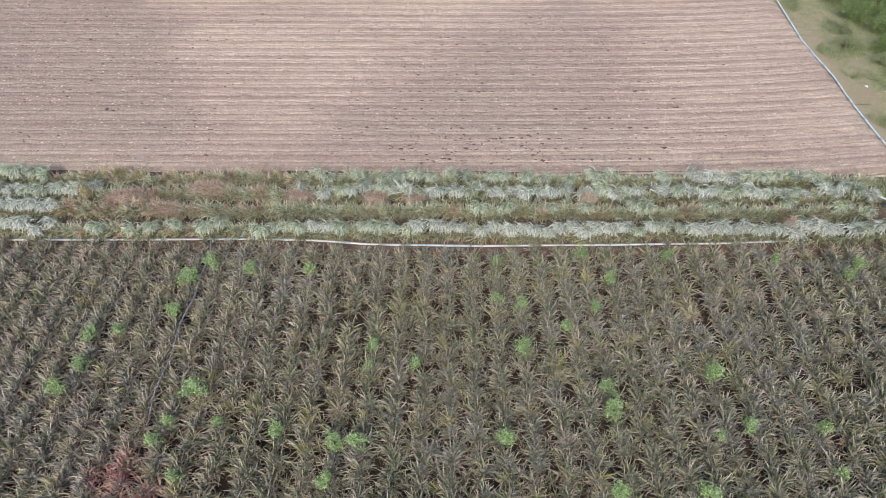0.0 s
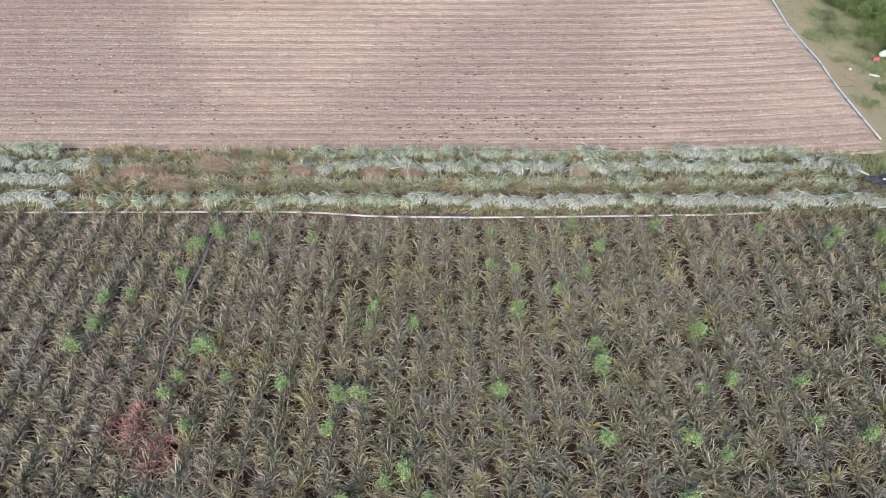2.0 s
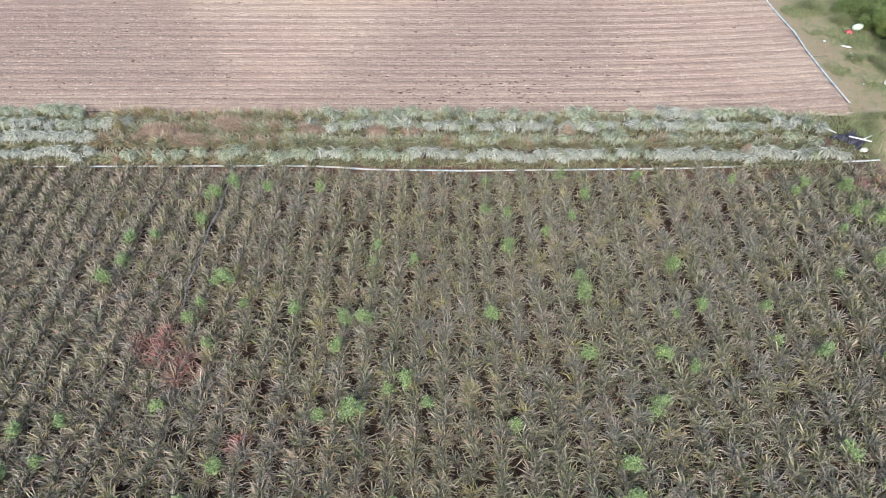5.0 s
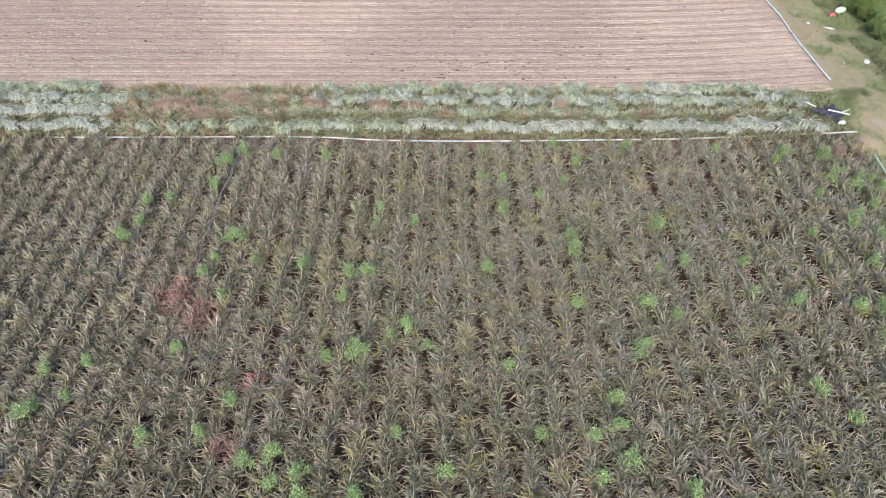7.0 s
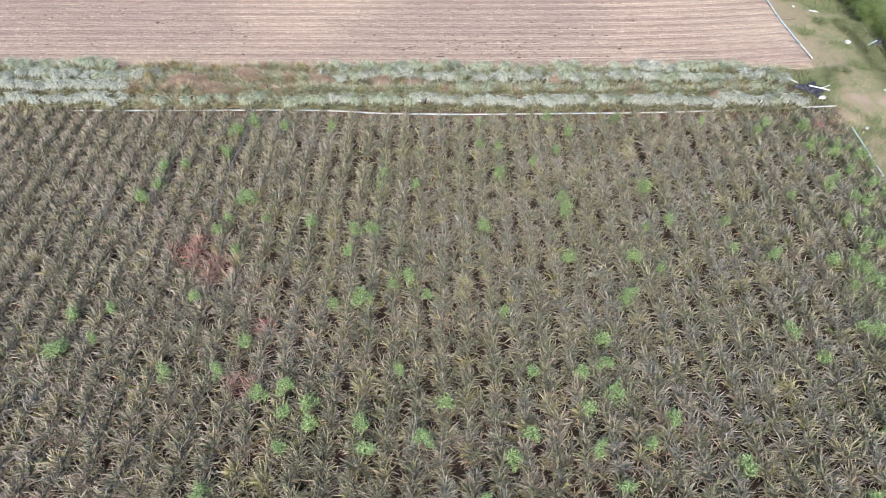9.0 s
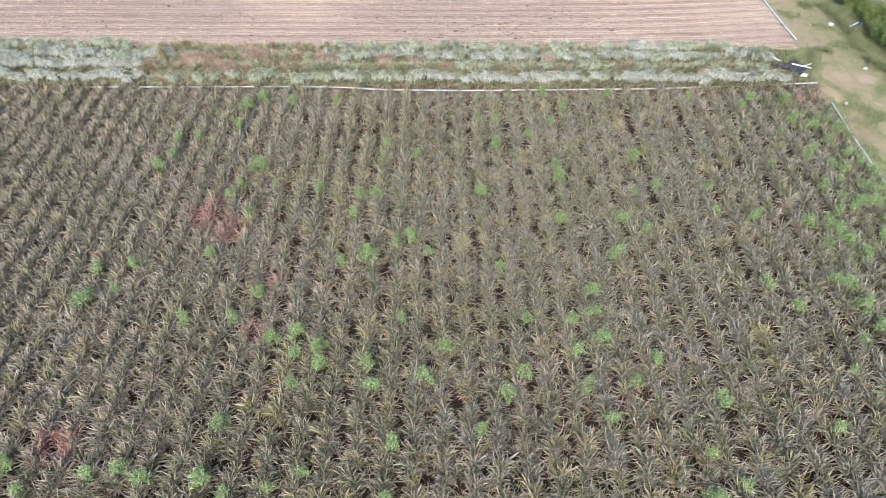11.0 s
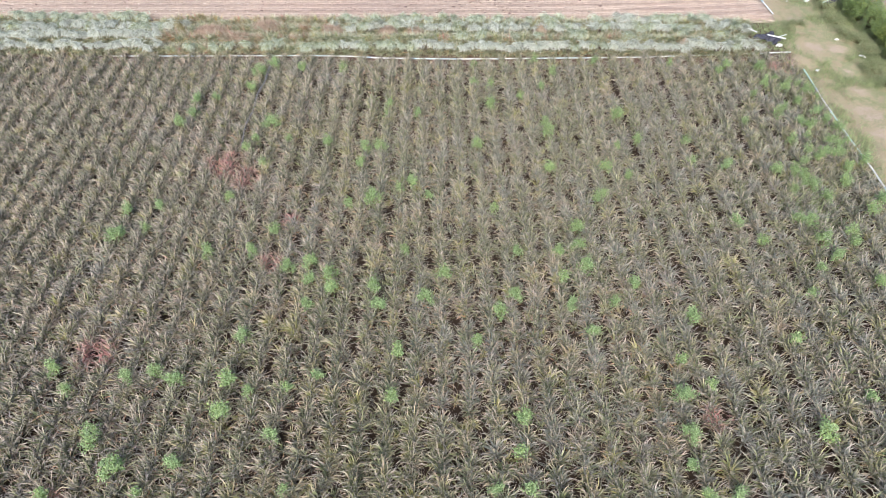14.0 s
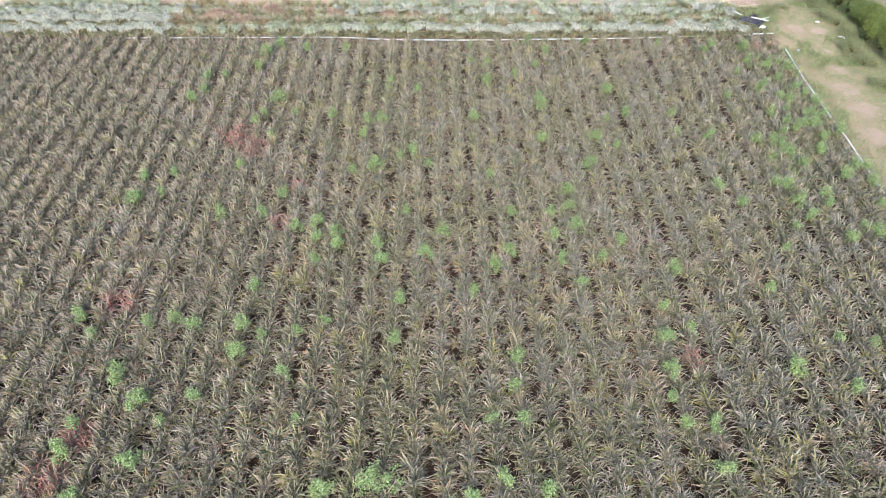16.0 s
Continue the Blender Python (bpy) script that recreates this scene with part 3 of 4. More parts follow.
PIPE_LINE = ((-15.4, 13.16), (-13.3, 13.17), (-10, 13.2), (-5.9, 13.27), (-4.1, 13.2), (-2.4, 13.06), (1.1, 13.03), (5.5, 13.1), (9.7, 13.2), (12.6, 13.38), (15.1, 13.55), (17.05, 13.72))
pipe_x, pipe_y = np.array(PIPE_LINE).T
singles, many, fill = [], [], []
for k in range(-31, 27):
    x0 = ROW0 + ROW_STEP * k
    if x0 > 16.75:
        continue
    phase = rng.uniform(0, PLANT_STEP)
    y_end = float(np.interp(x0, pipe_x, pipe_y)) - (0.12 if x0 < -9.5 else 0.2 if x0 < 2 else 0.13 if x0 < 12.3 else 0.38)
    # young plants and suckers close most gaps between the rows; towards the track every third gap is a clear path
    closing = 0.82 if x0 < -6 else 0.7 if x0 < 6 else 0.62
    if x0 > 6 and k % 3 == 1:
        closing = 0.06
    for j in range(int((y_end + 13.0) / PLANT_STEP)):
        y = -13.0 + phase + j * PLANT_STEP + rng.uniform(-0.07, 0.07)
        if x0 < -11.8 - 0.49 * (y + 9.0) - 1.2 or (x0 > 13.0 + 0.5 * (y + 9.0) + 1.2):
            continue
        if rng.random() < 0.008:
            continue
        s = rng.uniform(0.76, 1.02) * (0.82 if y > y_end - 0.3 else 1.0)
        item = (x0 + rng.normal(0, 0.04) + 0.025 * math.sin(y * 0.8 + k), y, rng.choice([0.0, math.pi]) + rng.normal(0, 0.4), s, int(rng.integers(len(VARIANTS))), rng.normal(0, 0.14), rng.normal(0, 0.14))
        (singles if -5 <= k - 3 < 5 and -8.4 <= y < -2.8 else many).append(item)
        if rng.random() < closing and y < y_end - 0.15:
            fill.append((x0 + ROW_STEP * 0.5 + rng.normal(0, 0.09), y + rng.uniform(-0.15, 0.15), rng.uniform(0, 6.283), rng.uniform(0.55, 0.75) + (0.08 if x0 < -6 else 0.0), int(rng.integers(len(FILL_VARIANTS))), rng.uniform(-0.25, 0.25), rng.uniform(-0.25, 0.25)))

for x0, y, a, s, v, lx, ly in singles:
    root = new("pineapple_plant")
    root.empty_display_size = 0.1
    root.matrix_basis = Matrix.LocRotScale((x0, y, float(ground_z(x0, y)) - 0.01), Euler((lx, ly, a)), (s, s, s))
    tagged(root, "grey-green pineapple plant with tan leaf tips in a row", "pineapple plant", "pineapple plants in the rows")
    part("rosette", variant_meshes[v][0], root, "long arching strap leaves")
    part("fruit", variant_meshes[v][1], root, "small grey-green unripe fruit")
    part("crown", variant_meshes[v][2], root)

V, Q, T, AGE, TIP, TINT, QM, TM, off = [], [], [], [], [], [], [], [], 0
for n, (x0, y, a, s, v, lx, ly) in enumerate(many + fill):
    if n >= len(many):
        v += len(FAR_VARIANTS)
    pv, pq, pt, pa, ptip, pqm, ptm = proto[v]
    m = np.array(Euler((lx, ly, a)).to_matrix()) * s
    V.append(pv @ m.T + np.array([x0, y, float(ground_z(x0, y)) - 0.01]))
    Q.append(pq + off), T.append(pt + off), AGE.append(pa), TIP.append(ptip), QM.append(pqm), TM.append(ptm)
    TINT.append(np.full(len(pv), rng.random()))
    off += len(pv)
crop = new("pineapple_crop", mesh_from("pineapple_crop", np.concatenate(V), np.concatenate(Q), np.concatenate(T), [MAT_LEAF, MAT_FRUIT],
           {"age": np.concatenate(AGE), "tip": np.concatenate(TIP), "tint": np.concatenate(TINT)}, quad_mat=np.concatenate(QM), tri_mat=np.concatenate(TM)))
tagged(crop, "dense rows of grey-green and tan pineapple plants", "pineapple crop", kind="stuff")
del V, Q, T, AGE, TIP, TINT, QM, TM


# ---------------- strip of larger plants along the bank ----------------
def clump_meshes(seed, top_mat, low_mat, tied):
    """A big leaning plant: a fountain of long leaves over a fringe of lower ones."""
    r = np.random.default_rng(seed)
    top, low = Soup(), Soup()
    n = 175 if tied else 115
    for i in range(n):
        if tied:
            az = -math.pi / 2 + r.normal(0, 1.0)
            elev, droop = radians(r.uniform(-15, 52)), radians(r.uniform(60, 115))
            base = (r.normal(0, 0.09), 0.06 + r.normal(0, 0.06), r.uniform(0.46, 0.58))
            length = r.uniform(0.24, 0.42)
        else:
            az = i * 2.39996 + r.uniform(-0.4, 0.4)
            u = i / n
            elev, droop = radians(84 - 68 * u + r.uniform(-10, 10)), radians(r.uniform(40, 110))
            base = (r.normal(0, 0.1), r.normal(0, 0.06), 0.12 + 0.2 * (1 - u))
            length = r.uniform(0.22, 0.42)
        leaf(top, base, az, elev, droop, length, r.uniform(0.018, 0.03) if tied else r.uniform(0.02, 0.034), 0.25, (0, 0.35, 0.7, 1.0), age=i / n, twist=r.uniform(-0.6, 0.6), sway=r.uniform(-0.5, 0.5))
    for i in range(100 if tied else 60):
        az = -math.pi / 2 + r.normal(0, 1.0) if tied else r.uniform(0, 6.283)
        leaf(low, (r.normal(0, 0.1), r.normal(0, 0.07), r.uniform(0.03, 0.24)), az, radians(r.uniform(5, 60)), radians(r.uniform(30, 80)), r.uniform(0.3, 0.55), r.uniform(0.02, 0.034), 0.25, age=1.0, twist=r.uniform(-0.6, 0.6))
    return top.mesh("top_leaves", [top_mat]), low.mesh("lower_leaves", [low_mat]), top.arrays(), low.arrays()


CLUMPS = {
    "silver": ([clump_meshes(300 + i, MAT_SILVER, MAT_LOWER, True) for i in range(5)], "silvery leaf clump drooping over brown lower leaves"),
    "grey": ([clump_meshes(320 + i, MAT_GREY, MAT_LOWER, True) for i in range(4)], "grey-green strap-leaved clump leaning over"),
    "green": ([clump_meshes(340 + i, MAT_GREEN, MAT_LOWER, False) for i in range(4)], "dull green spiky plant on the bank"),
    "rust": ([clump_meshes(360 + i, MAT_RUST, MAT_LOWER, False) for i in range(4)], "rusty red and yellow spiky plant on the bank"),
}


def kind_at(row, x, r):
    u = r.random()
    if row == 0:
        if x < -12.9: return "silver"
        if x < -8.0: return "rust" if u < 0.6 else ("green" if u < 0.8 else "grey")
        if x < -5.2: return "grey" if u < 0.55 else "green"
        if x < -0.4: return "silver" if u < 0.35 else ("grey" if u < 0.8 else "green")
        return "silver" if u < 0.85 else ("grey" if u < 0.95 else "green")
    if row == 1:
        if x < -13.2: return "silver"
        if x < -6: return "rust" if u < 0.7 else "green"
        return "green" if u < 0.7 else ("grey" if u < 0.82 else "rust")
    if row == 2:
        if x < -12.2: return "silver" if u < 0.75 else "grey"
        if x < -5: return "rust" if u < 0.45 else "green"
        return "silver" if u < 0.68 else ("grey" if u < 0.9 else "green")
    if x < -14: return "grey" if u < 0.7 else "green"
    if x < -5: return "green" if u < 0.6 else "rust"
    if x < 7: return "grey" if u < 0.35 else "green"
    return "grey" if u < 0.4 else ("silver" if u < 0.62 else "green")


crng = np.random.default_rng(21)
BANK_SLOTS = ["silver", "grey", "green", "rust"]
BV, BQ, BT, BTIP, BQM, BTM, bank_off, bank_count = [], [], [], [], [], [], 0, 0
for row, (yc, step, x_end) in enumerate(((13.43, 0.5, 15.8), (14.4, 0.4, 15.0), (15.2, 0.42, 15.5), (16.0, 0.4, 15.8))):
    x = -23.0 + 0.3 * row
    while x < x_end:
        kind = kind_at(row, x, crng)
        meshes, text = CLUMPS[kind]
        top, low, top_arrays, low_arrays = meshes[int(crng.integers(len(meshes)))]
        y = yc + crng.normal(0, 0.06)
        s = crng.uniform(0.85, 1.12)
        tied = kind in ("silver", "grey")
        big = 1.0 if tied and x < 0 else 1.14 if tied and (x < -12.4 or (row == 0 and x > 11.5)) else 1.0
        s *= big
        turn = crng.normal(0, 0.35) if tied else crng.choice([0.0, math.pi]) + crng.normal(0, 0.3)
        if row >= 2 and tied:
            turn += crng.choice([0.0, 0.6, -0.6, 2.6])
        place = Matrix.LocRotScale((x, y, float(ground_z(x, y)) - 0.02), Euler((crng.normal(0, 0.08), crng.normal(0, 0.08), turn)), (s * crng.uniform(0.95, 1.15), s * 0.9, s * crng.uniform(1.0, 1.25)))
        if bank_count < 300:
            bank_count += 1
            root = new("bank_plant")
            root.empty_display_size = 0.1
            root.matrix_basis = place
            tagged(root, text, "plant", "plants on the bank")
            part("top_leaves", top, root)
            part("lower_leaves", low, root)
        else:
            m = np.array(place)
            for (pv, pq, pt, pa, ptip), slot in ((top_arrays, BANK_SLOTS.index(kind)), (low_arrays, 4)):
                BV.append(pv @ m[:3, :3].T + m[:3, 3])
                BQ.append(pq + bank_off), BT.append(pt + bank_off), BTIP.append(ptip)
                BQM.append(np.full(len(pq), slot)), BTM.append(np.full(len(pt), slot))
                bank_off += len(pv)
        x += step * crng.uniform(0.8, 1.1) * (0.92 * big if tied else 0.7)


bank_rest = new("bank_plants_behind", mesh_from("bank_plants_behind", np.concatenate(BV), np.concatenate(BQ), np.concatenate(BT), [MAT_SILVER, MAT_GREY, MAT_GREEN, MAT_RUST, MAT_LOWER],
                {"tip": np.concatenate(BTIP)}, quad_mat=np.concatenate(BQM), tri_mat=np.concatenate(BTM)))
tagged(bank_rest, "grey-green and rusty strap-leaved plants massed along the bank", "plants", kind="stuff")


def heap_mesh(seed, rx, ry, h, mat, blades):
    """A matted heap of dry blades lying over a low mound."""
    r = np.random.default_rng(seed)
    s = Soup()
    ball(s, (0, 0, h * 0.2), 0.8 * rx, h * 0.7, 14, 8, 0.12)
    s.v[0][:, 1] *= ry / rx
    for i in range(blades):
        a, u = r.uniform(0, 6.283), math.sqrt(r.random())
        px, py = rx * u * math.cos(a), ry * u * math.sin(a)
        pz = h * (1 - u * u) * 0.85 + 0.02
        leaf(s, (px, py, pz), r.uniform(0, 6.283), radians(r.uniform(0, 75)), radians(r.uniform(20, 90)), r.uniform(0.14, 0.3), r.uniform(0.008, 0.015), 0.1, (0, 0.5, 1.0), age=r.random())
    return s.mesh("heap", [mat])


for name, label, cx, cy, rx, ry, h, mt, base in (
        ("hay_heap", "brownish heap of dry matted grass on the bank", -10.9, 14.95, 1.5, 0.42, 0.4, MAT_HAY, 0.3),
        ("hay_heap", "brownish heap of dry matted grass on the bank", -8.2, 15.35, 1.6, 0.45, 0.42, MAT_HAY, 0.3),
        ("hay_heap", "olive heap of dry feathery grass on the bank", -12.5, 15.1, 0.5, 0.35, 0.55, MAT_OLIVE_HAY, 0.36),
        ("hay_heap", "olive heap of dry feathery grass on the bank", -11.7, 16.1, 0.7, 0.3, 0.42, MAT_OLIVE_HAY, 0.26),
        ("hay_heap", "brownish heap of dry matted grass on the bank", -5.0, 15.0, 0.9, 0.35, 0.4, MAT_HAY, 0.3),
        ("hay_heap", "brownish heap of dry matted grass on the bank", -2.3, 14.95, 0.75, 0.3, 0.38, MAT_HAY, 0.3),
        ("hay_heap", "brownish heap of dry matted grass on the bank", -1.0, 14.95, 0.7, 0.25, 0.36, MAT_HAY, 0.3),
        ("hay_heap", "brownish heap of dry matted grass on the bank", -9.5, 14.4, 1.3, 0.3, 0.32, MAT_HAY, 0.3),
        ("hay_heap", "brownish heap of dry matted grass on the bank", -6.6, 16.2, 1.4, 0.3, 0.34, MAT_HAY, 0.2),
        ("straw_heap", "pale rounded straw heap among the bank plants", 5.1, 14.85, 0.46, 0.42, 0.56, MAT_STRAW, 0.3),
        ("straw_heap", "pale straw lying over a drooping plant", 11.85, 13.72, 0.42, 0.25, 0.32, MAT_STRAW, 0.42)):
    ob = new(name, heap_mesh(int(cx * 10) + 900, rx * 0.6, ry * 0.75, h * 0.85, mt, int(900 * rx * ry / 0.3) + 200))
    ob.location = (cx, cy, float(ground_z(cx, cy)) + base - 0.06)
    tagged(ob, label, "heap", kind="stuff")


# ---------------- weeds in the crop ----------------
def weed_meshes(seed, radius, height, mat):
    r = np.random.default_rng(seed)
    stems, leaves = Soup(), Soup()
    shoots = int(5 + radius * 40)
    for i in range(shoots):
        if i % 7 == 0:
            ca, cu = r.uniform(0, 6.283), radius * 0.75 * math.sqrt(r.random())
        tx, ty = cu * math.cos(ca) + r.normal(0, 0.35 * radius), cu * math.sin(ca) + r.normal(0, 0.35 * radius)
        u = math.hypot(tx, ty) / radius
        tz = height * max(0.6, 1 - 0.22 * u * u) * r.uniform(0.78, 1.05)
        tube(stems, [(tx * 0.1, ty * 0.1, 0), (tx * 0.5, ty * 0.5, tz * 0.6), (tx, ty, tz)], 0.007, 3, 0.4)
        for j in range(int(r.integers(26, 40))):
            w = r.uniform(0.35, 1.0) ** 0.35
            c = Vector((tx * w, ty * w, tz * w)) + Vector(r.normal(0, 0.05, 3))
            leaf(leaves, c, r.uniform(0, 6.283), radians(r.uniform(-15, 50)), radians(r.uniform(10, 60)), r.uniform(0.035, 0.07), r.uniform(0.018, 0.034), 0.15, (0, 0.5, 1.0), age=r.random(), twist=r.uniform(-0.6, 0.6))
    return stems.mesh("stem", [MAT_STEM]), leaves.mesh("leaves", [mat])


SIZES = {1: (0.13, 0.8), 2: (0.2, 0.88), 3: (0.27, 0.95), 4: (0.38, 1.02), 5: (0.5, 1.15)}
WEEDS = {k: [weed_meshes(500 + k * 10 + i, *SIZES[k], MAT_WEED if i != 1 else MAT_WEED_BLUE) for i in range(3)] for k in SIZES}
WEEDS_NEAR = [(-8.7, -8.9, 2), (1.0, -8.9, 2), (-2.7, -8.8, 3), (2.9, -8.8, 1), (-1.3, -8.6, 5), (1.8, -8.5, 2), (7.3, -8.3, 2), (-7.5, -8.1, 4), (-9.4, -7.8, 2), (-9.4, -7.1, 1), (7.4, -7.1, 3), (6.7, -7.1, 2), (-3.6, -6.9, 1), (-7.9, -6.4, 3), (-6.5, -6.3, 2), (6.5, -6.3, 1), (11.7, -6.1, 2), (-8.7, -5.6, 4), (6.7, -5.6, 3), (10.2, -5.5, 3), (2.4, -5.1, 2), (12.9, -4.6, 1), (-1.1, -4.5, 2), (11.9, -4.5, 1), (6.9, -4.4, 4), (-5.0, -4.3, 1), (-5.6, -4.0, 2), (-3.2, -3.8, 1), (-10.6, -3.6, 2), (-1.0, -3.1, 2)]
WEEDS_MIDDLE = [(1.3, -2.7, 1), (10.6, -2.6, 1), (-5.6, -2.5, 2), (4.7, -2.4, 2), (7.8, -1.9, 2), (2.0, -1.7, 2), (4.2, -1.4, 3), (-3.9, -1.4, 1), (-0.2, -1.2, 3), (2.5, -1.0, 1), (11.8, -0.9, 1), (-1.9, -0.8, 3), (-3.2, -0.8, 2), (6.3, -0.6, 2), (4.1, -0.3, 1), (0.3, -0.2, 1), (-3.3, -0.2, 2), (-4.7, 0.1, 3), (4.9, 0.2, 4), (-4.0, 0.3, 3), (13.2, 0.5, 3), (-7.4, 0.7, 2), (-6.0, 0.8, 2), (2.7, 0.8, 1), (4.1, 0.8, 1), (-1.0, 0.8, 1), (4.8, 1.0, 3), (13.0, 1.2, 3), (11.0, 1.2, 2), (-10.6, 1.3, 3)]
WEEDS_FURTHER = [(-5.4, 1.7, 2), (4.8, 1.7, 3), (-9.8, 1.8, 1), (13.0, 2.1, 3), (10.5, 2.1, 2), (12.6, 2.2, 2), (-10.6, 2.6, 2), (-9.7, 2.9, 2), (2.1, 2.9, 1), (-3.1, 3.1, 1), (-2.2, 3.2, 3), (-7.3, 3.3, 2), (5.9, 3.3, 4), (-0.2, 3.4, 1), (-1.3, 3.8, 1), (13.8, 3.9, 3), (-0.8, 4.1, 2), (13.6, 4.4, 3), (7.2, 4.5, 2), (13.5, 4.8, 2), (12.8, 4.8, 2), (15.6, 4.9, 3), (4.3, 4.9, 2), (6.4, 4.9, 2), (-2.8, 5.1, 2), (14.1, 5.3, 2), (-6.5, 5.3, 1), (9.8, 5.4, 1), (15.0, 5.7, 3), (15.7, 5.9, 2)]
WEEDS_FAR = [(-2.7, 6.1, 3), (-2.1, 6.1, 2), (-7.3, 6.2, 1), (1.6, 6.2, 3), (-4.2, 6.4, 2), (7.2, 6.4, 1), (9.9, 6.5, 1), (15.6, 6.6, 2), (8.0, 6.6, 2), (-5.8, 6.6, 1), (-7.1, 6.7, 1), (14.9, 6.9, 2), (4.5, 7.0, 3), (15.2, 7.5, 2), (-10.3, 7.5, 3), (-6.5, 7.5, 3), (4.5, 7.7, 2), (12.7, 7.9, 1), (14.9, 7.9, 1), (7.5, 8.1, 3), (14.2, 8.3, 2), (-10.0, 8.3, 2), (-2.0, 8.3, 1), (-0.7, 8.4, 1), (2.3, 8.9, 3), (-1.9, 9.0, 1), (15.4, 9.2, 2), (-10.0, 9.2, 2), (-9.3, 9.4, 1), (3.7, 9.7, 1)]
WEEDS_BY_PIPE = [(-7.9, 10.1, 2), (4.6, 10.4, 2), (2.4, 10.4, 2), (1.7, 10.6, 2), (-7.8, 11.3, 3), (5.2, 11.4, 3), (12.8, 11.6, 2), (-4.1, 11.7, 1), (-6.0, 11.7, 2), (14.8, 11.9, 3), (-7.2, 11.9, 3), (13.3, 12.0, 2), (1.8, 12.1, 1), (10.8, 12.3, 1), (4.5, 12.4, 1), (7.3, 12.4, 1)]
WEEDS_MORE = [(-7.2, -7.0, 1), (1.6, -6.9, 1), (2.4, -6.9, 1), (2.3, -6.0, 1), (-4.2, -5.5, 1), (-5.6, -5.0, 3), (-10.0, -4.2, 1), (-4.0, -4.2, 1), (7.7, -4.1, 1), (-7.1, -3.9, 2), (-8.5, -3.8, 1), (-7.7, -3.7, 2), (7.0, -3.3, 1), (-1.7, -1.5, 2), (5.6, -1.3, 1), (-3.9, -0.5, 2)]
wrng = np.random.default_rng(77)
EDGE_WEEDS = [(16.5 - abs(wrng.normal(0, 1.5)), wrng.uniform(-1.0, 12.8), int(wrng.choice([1, 2, 2]))) for i in range(52)]
EDGE_WEEDS = [w for w in EDGE_WEEDS if w[0] < 12.5 or w[1] < 12.3]
for x, y, k in EDGE_WEEDS + WEEDS_MORE + WEEDS_NEAR + WEEDS_MIDDLE + WEEDS_FURTHER + WEEDS_FAR + WEEDS_BY_PIPE:
    stems, leaves = WEEDS[k][int(wrng.integers(3))]
    root = new("weed")
    root.empty_display_size = 0.1
    s = wrng.uniform(0.88, 1.12)
    root.matrix_basis = Matrix.LocRotScale((x, y, float(ground_z(x, y)) - 0.01), Euler((0, 0, wrng.uniform(0, 6.283))), (s * wrng.uniform(0.8, 1.25), s, s))
    tagged(root, ("tall" if k > 3 else "small" if k == 1 else "bushy") + " bright green leafy weed among pineapple plants", "weed", "weeds in the crop")
    tagged(part("stem", stems, root), kind="stuff")
    part("leaves", leaves, root)


# ---------------- pipes and hose ----------------
def along(pts, n):
    """n points evenly spread along a polyline, rounded at its corners."""
    p = np.array(pts, float)
    d = np.concatenate([[0], np.cumsum(np.linalg.norm(np.diff(p, axis=0), axis=1))])
    u = np.linspace(0, d[-1], n)
    out = np.stack([np.interp(u, d, p[:, i]) for i in range(3)], 1)
    for _ in range(3):
        out[1:-1] = (out[:-2] + 2 * out[1:-1] + out[2:]) / 4
    return out


def pipe(name, label, pts, radius, mats, section, group="", pegs=False):
    root = new(name)
    root.location = pts[0]
    tagged(root, label, "pipe", group)
    line = along(pts, 160)
    total = np.linalg.norm(np.diff(line, axis=0), axis=1).sum()
    per = max(4, int(160 * section / total))
    org = np.array(pts[0])
    for n, i in enumerate(range(0, 159, per)):
        seg = line[i:min(i + per + 1, 160)] - org
        if len(seg) < 2:
            continue
        s = Soup()
        tube(s, seg, radius, 10)
        part("pipe_length", s.mesh("pipe_length", [mats[n % len(mats)]], True), root)
        if i:
            d = seg[1] - seg[0]
            d = d / np.linalg.norm(d)
            c = Soup()
            tube(c, [seg[0] - d * 0.09, seg[0] + d * 0.09], radius * 1.28, 10)
            part("coupling", c.mesh("coupling", [MAT_COUPLING], False), root)
    if pegs:
        for i in range(4, 158, 9):
            d = line[i + 1] - line[i]
            side = np.array([-d[1], d[0], 0]) / np.linalg.norm(d)
            c = Soup()
            q0 = line[i] - org
            tube(c, [q0, q0 - side * 0.02 * 3 + np.array([0, 0, 0.02]), q0 + side * 0.08 + np.array([0, 0, 0.03])], 0.014, 5)
            part("outlet", c.mesh("outlet", [MAT_COUPLING]), root)
    return root


def gz(x, y, up):
    return (x, y, float(ground_z(x, y)) + up)


PIPE_R = 0.033
pipe("irrigation_pipe", "white and pale blue plastic pipe across the bank", [gz(x, y, PIPE_R + 0.03) for x, y in PIPE_LINE],
     PIPE_R, [MAT_PVC, MAT_PVC_BLUE, MAT_PVC], 2.1, "irrigation pipes")
pipe("irrigation_pipe", "pale blue plastic pipe along the ploughed field", [(x, y, 0.2 + PIPE_R + 0.05) for x, y in ((17.6, 17.45), (17.55, 18.6), (17.5, 20.3), (17.5, 21.7), (17.6, 23.3), (17.48, 25.0), (17.42, 26.5), (17.58, 28.4), (17.75, 30.6), (17.9, 34.0))],
     PIPE_R, [MAT_PVC, MAT_PVC_BLUE, MAT_PVC_BLUE], 1.4, "irrigation pipes", pegs=True)
pipe("irrigation_pipe", "thin pale teal pipe along the grassy edge", [gz(x, y, 0.14) for x, y in ((17.2, 12.4), (17.05, 10.1), (16.97, 7.6), (16.97, 5.4), (16.88, 3.4), (16.8, 0.0))],
     0.032, [MAT_PVC_GREEN, MAT_PVC, MAT_PVC_GREEN], 1.7, "irrigation pipes")
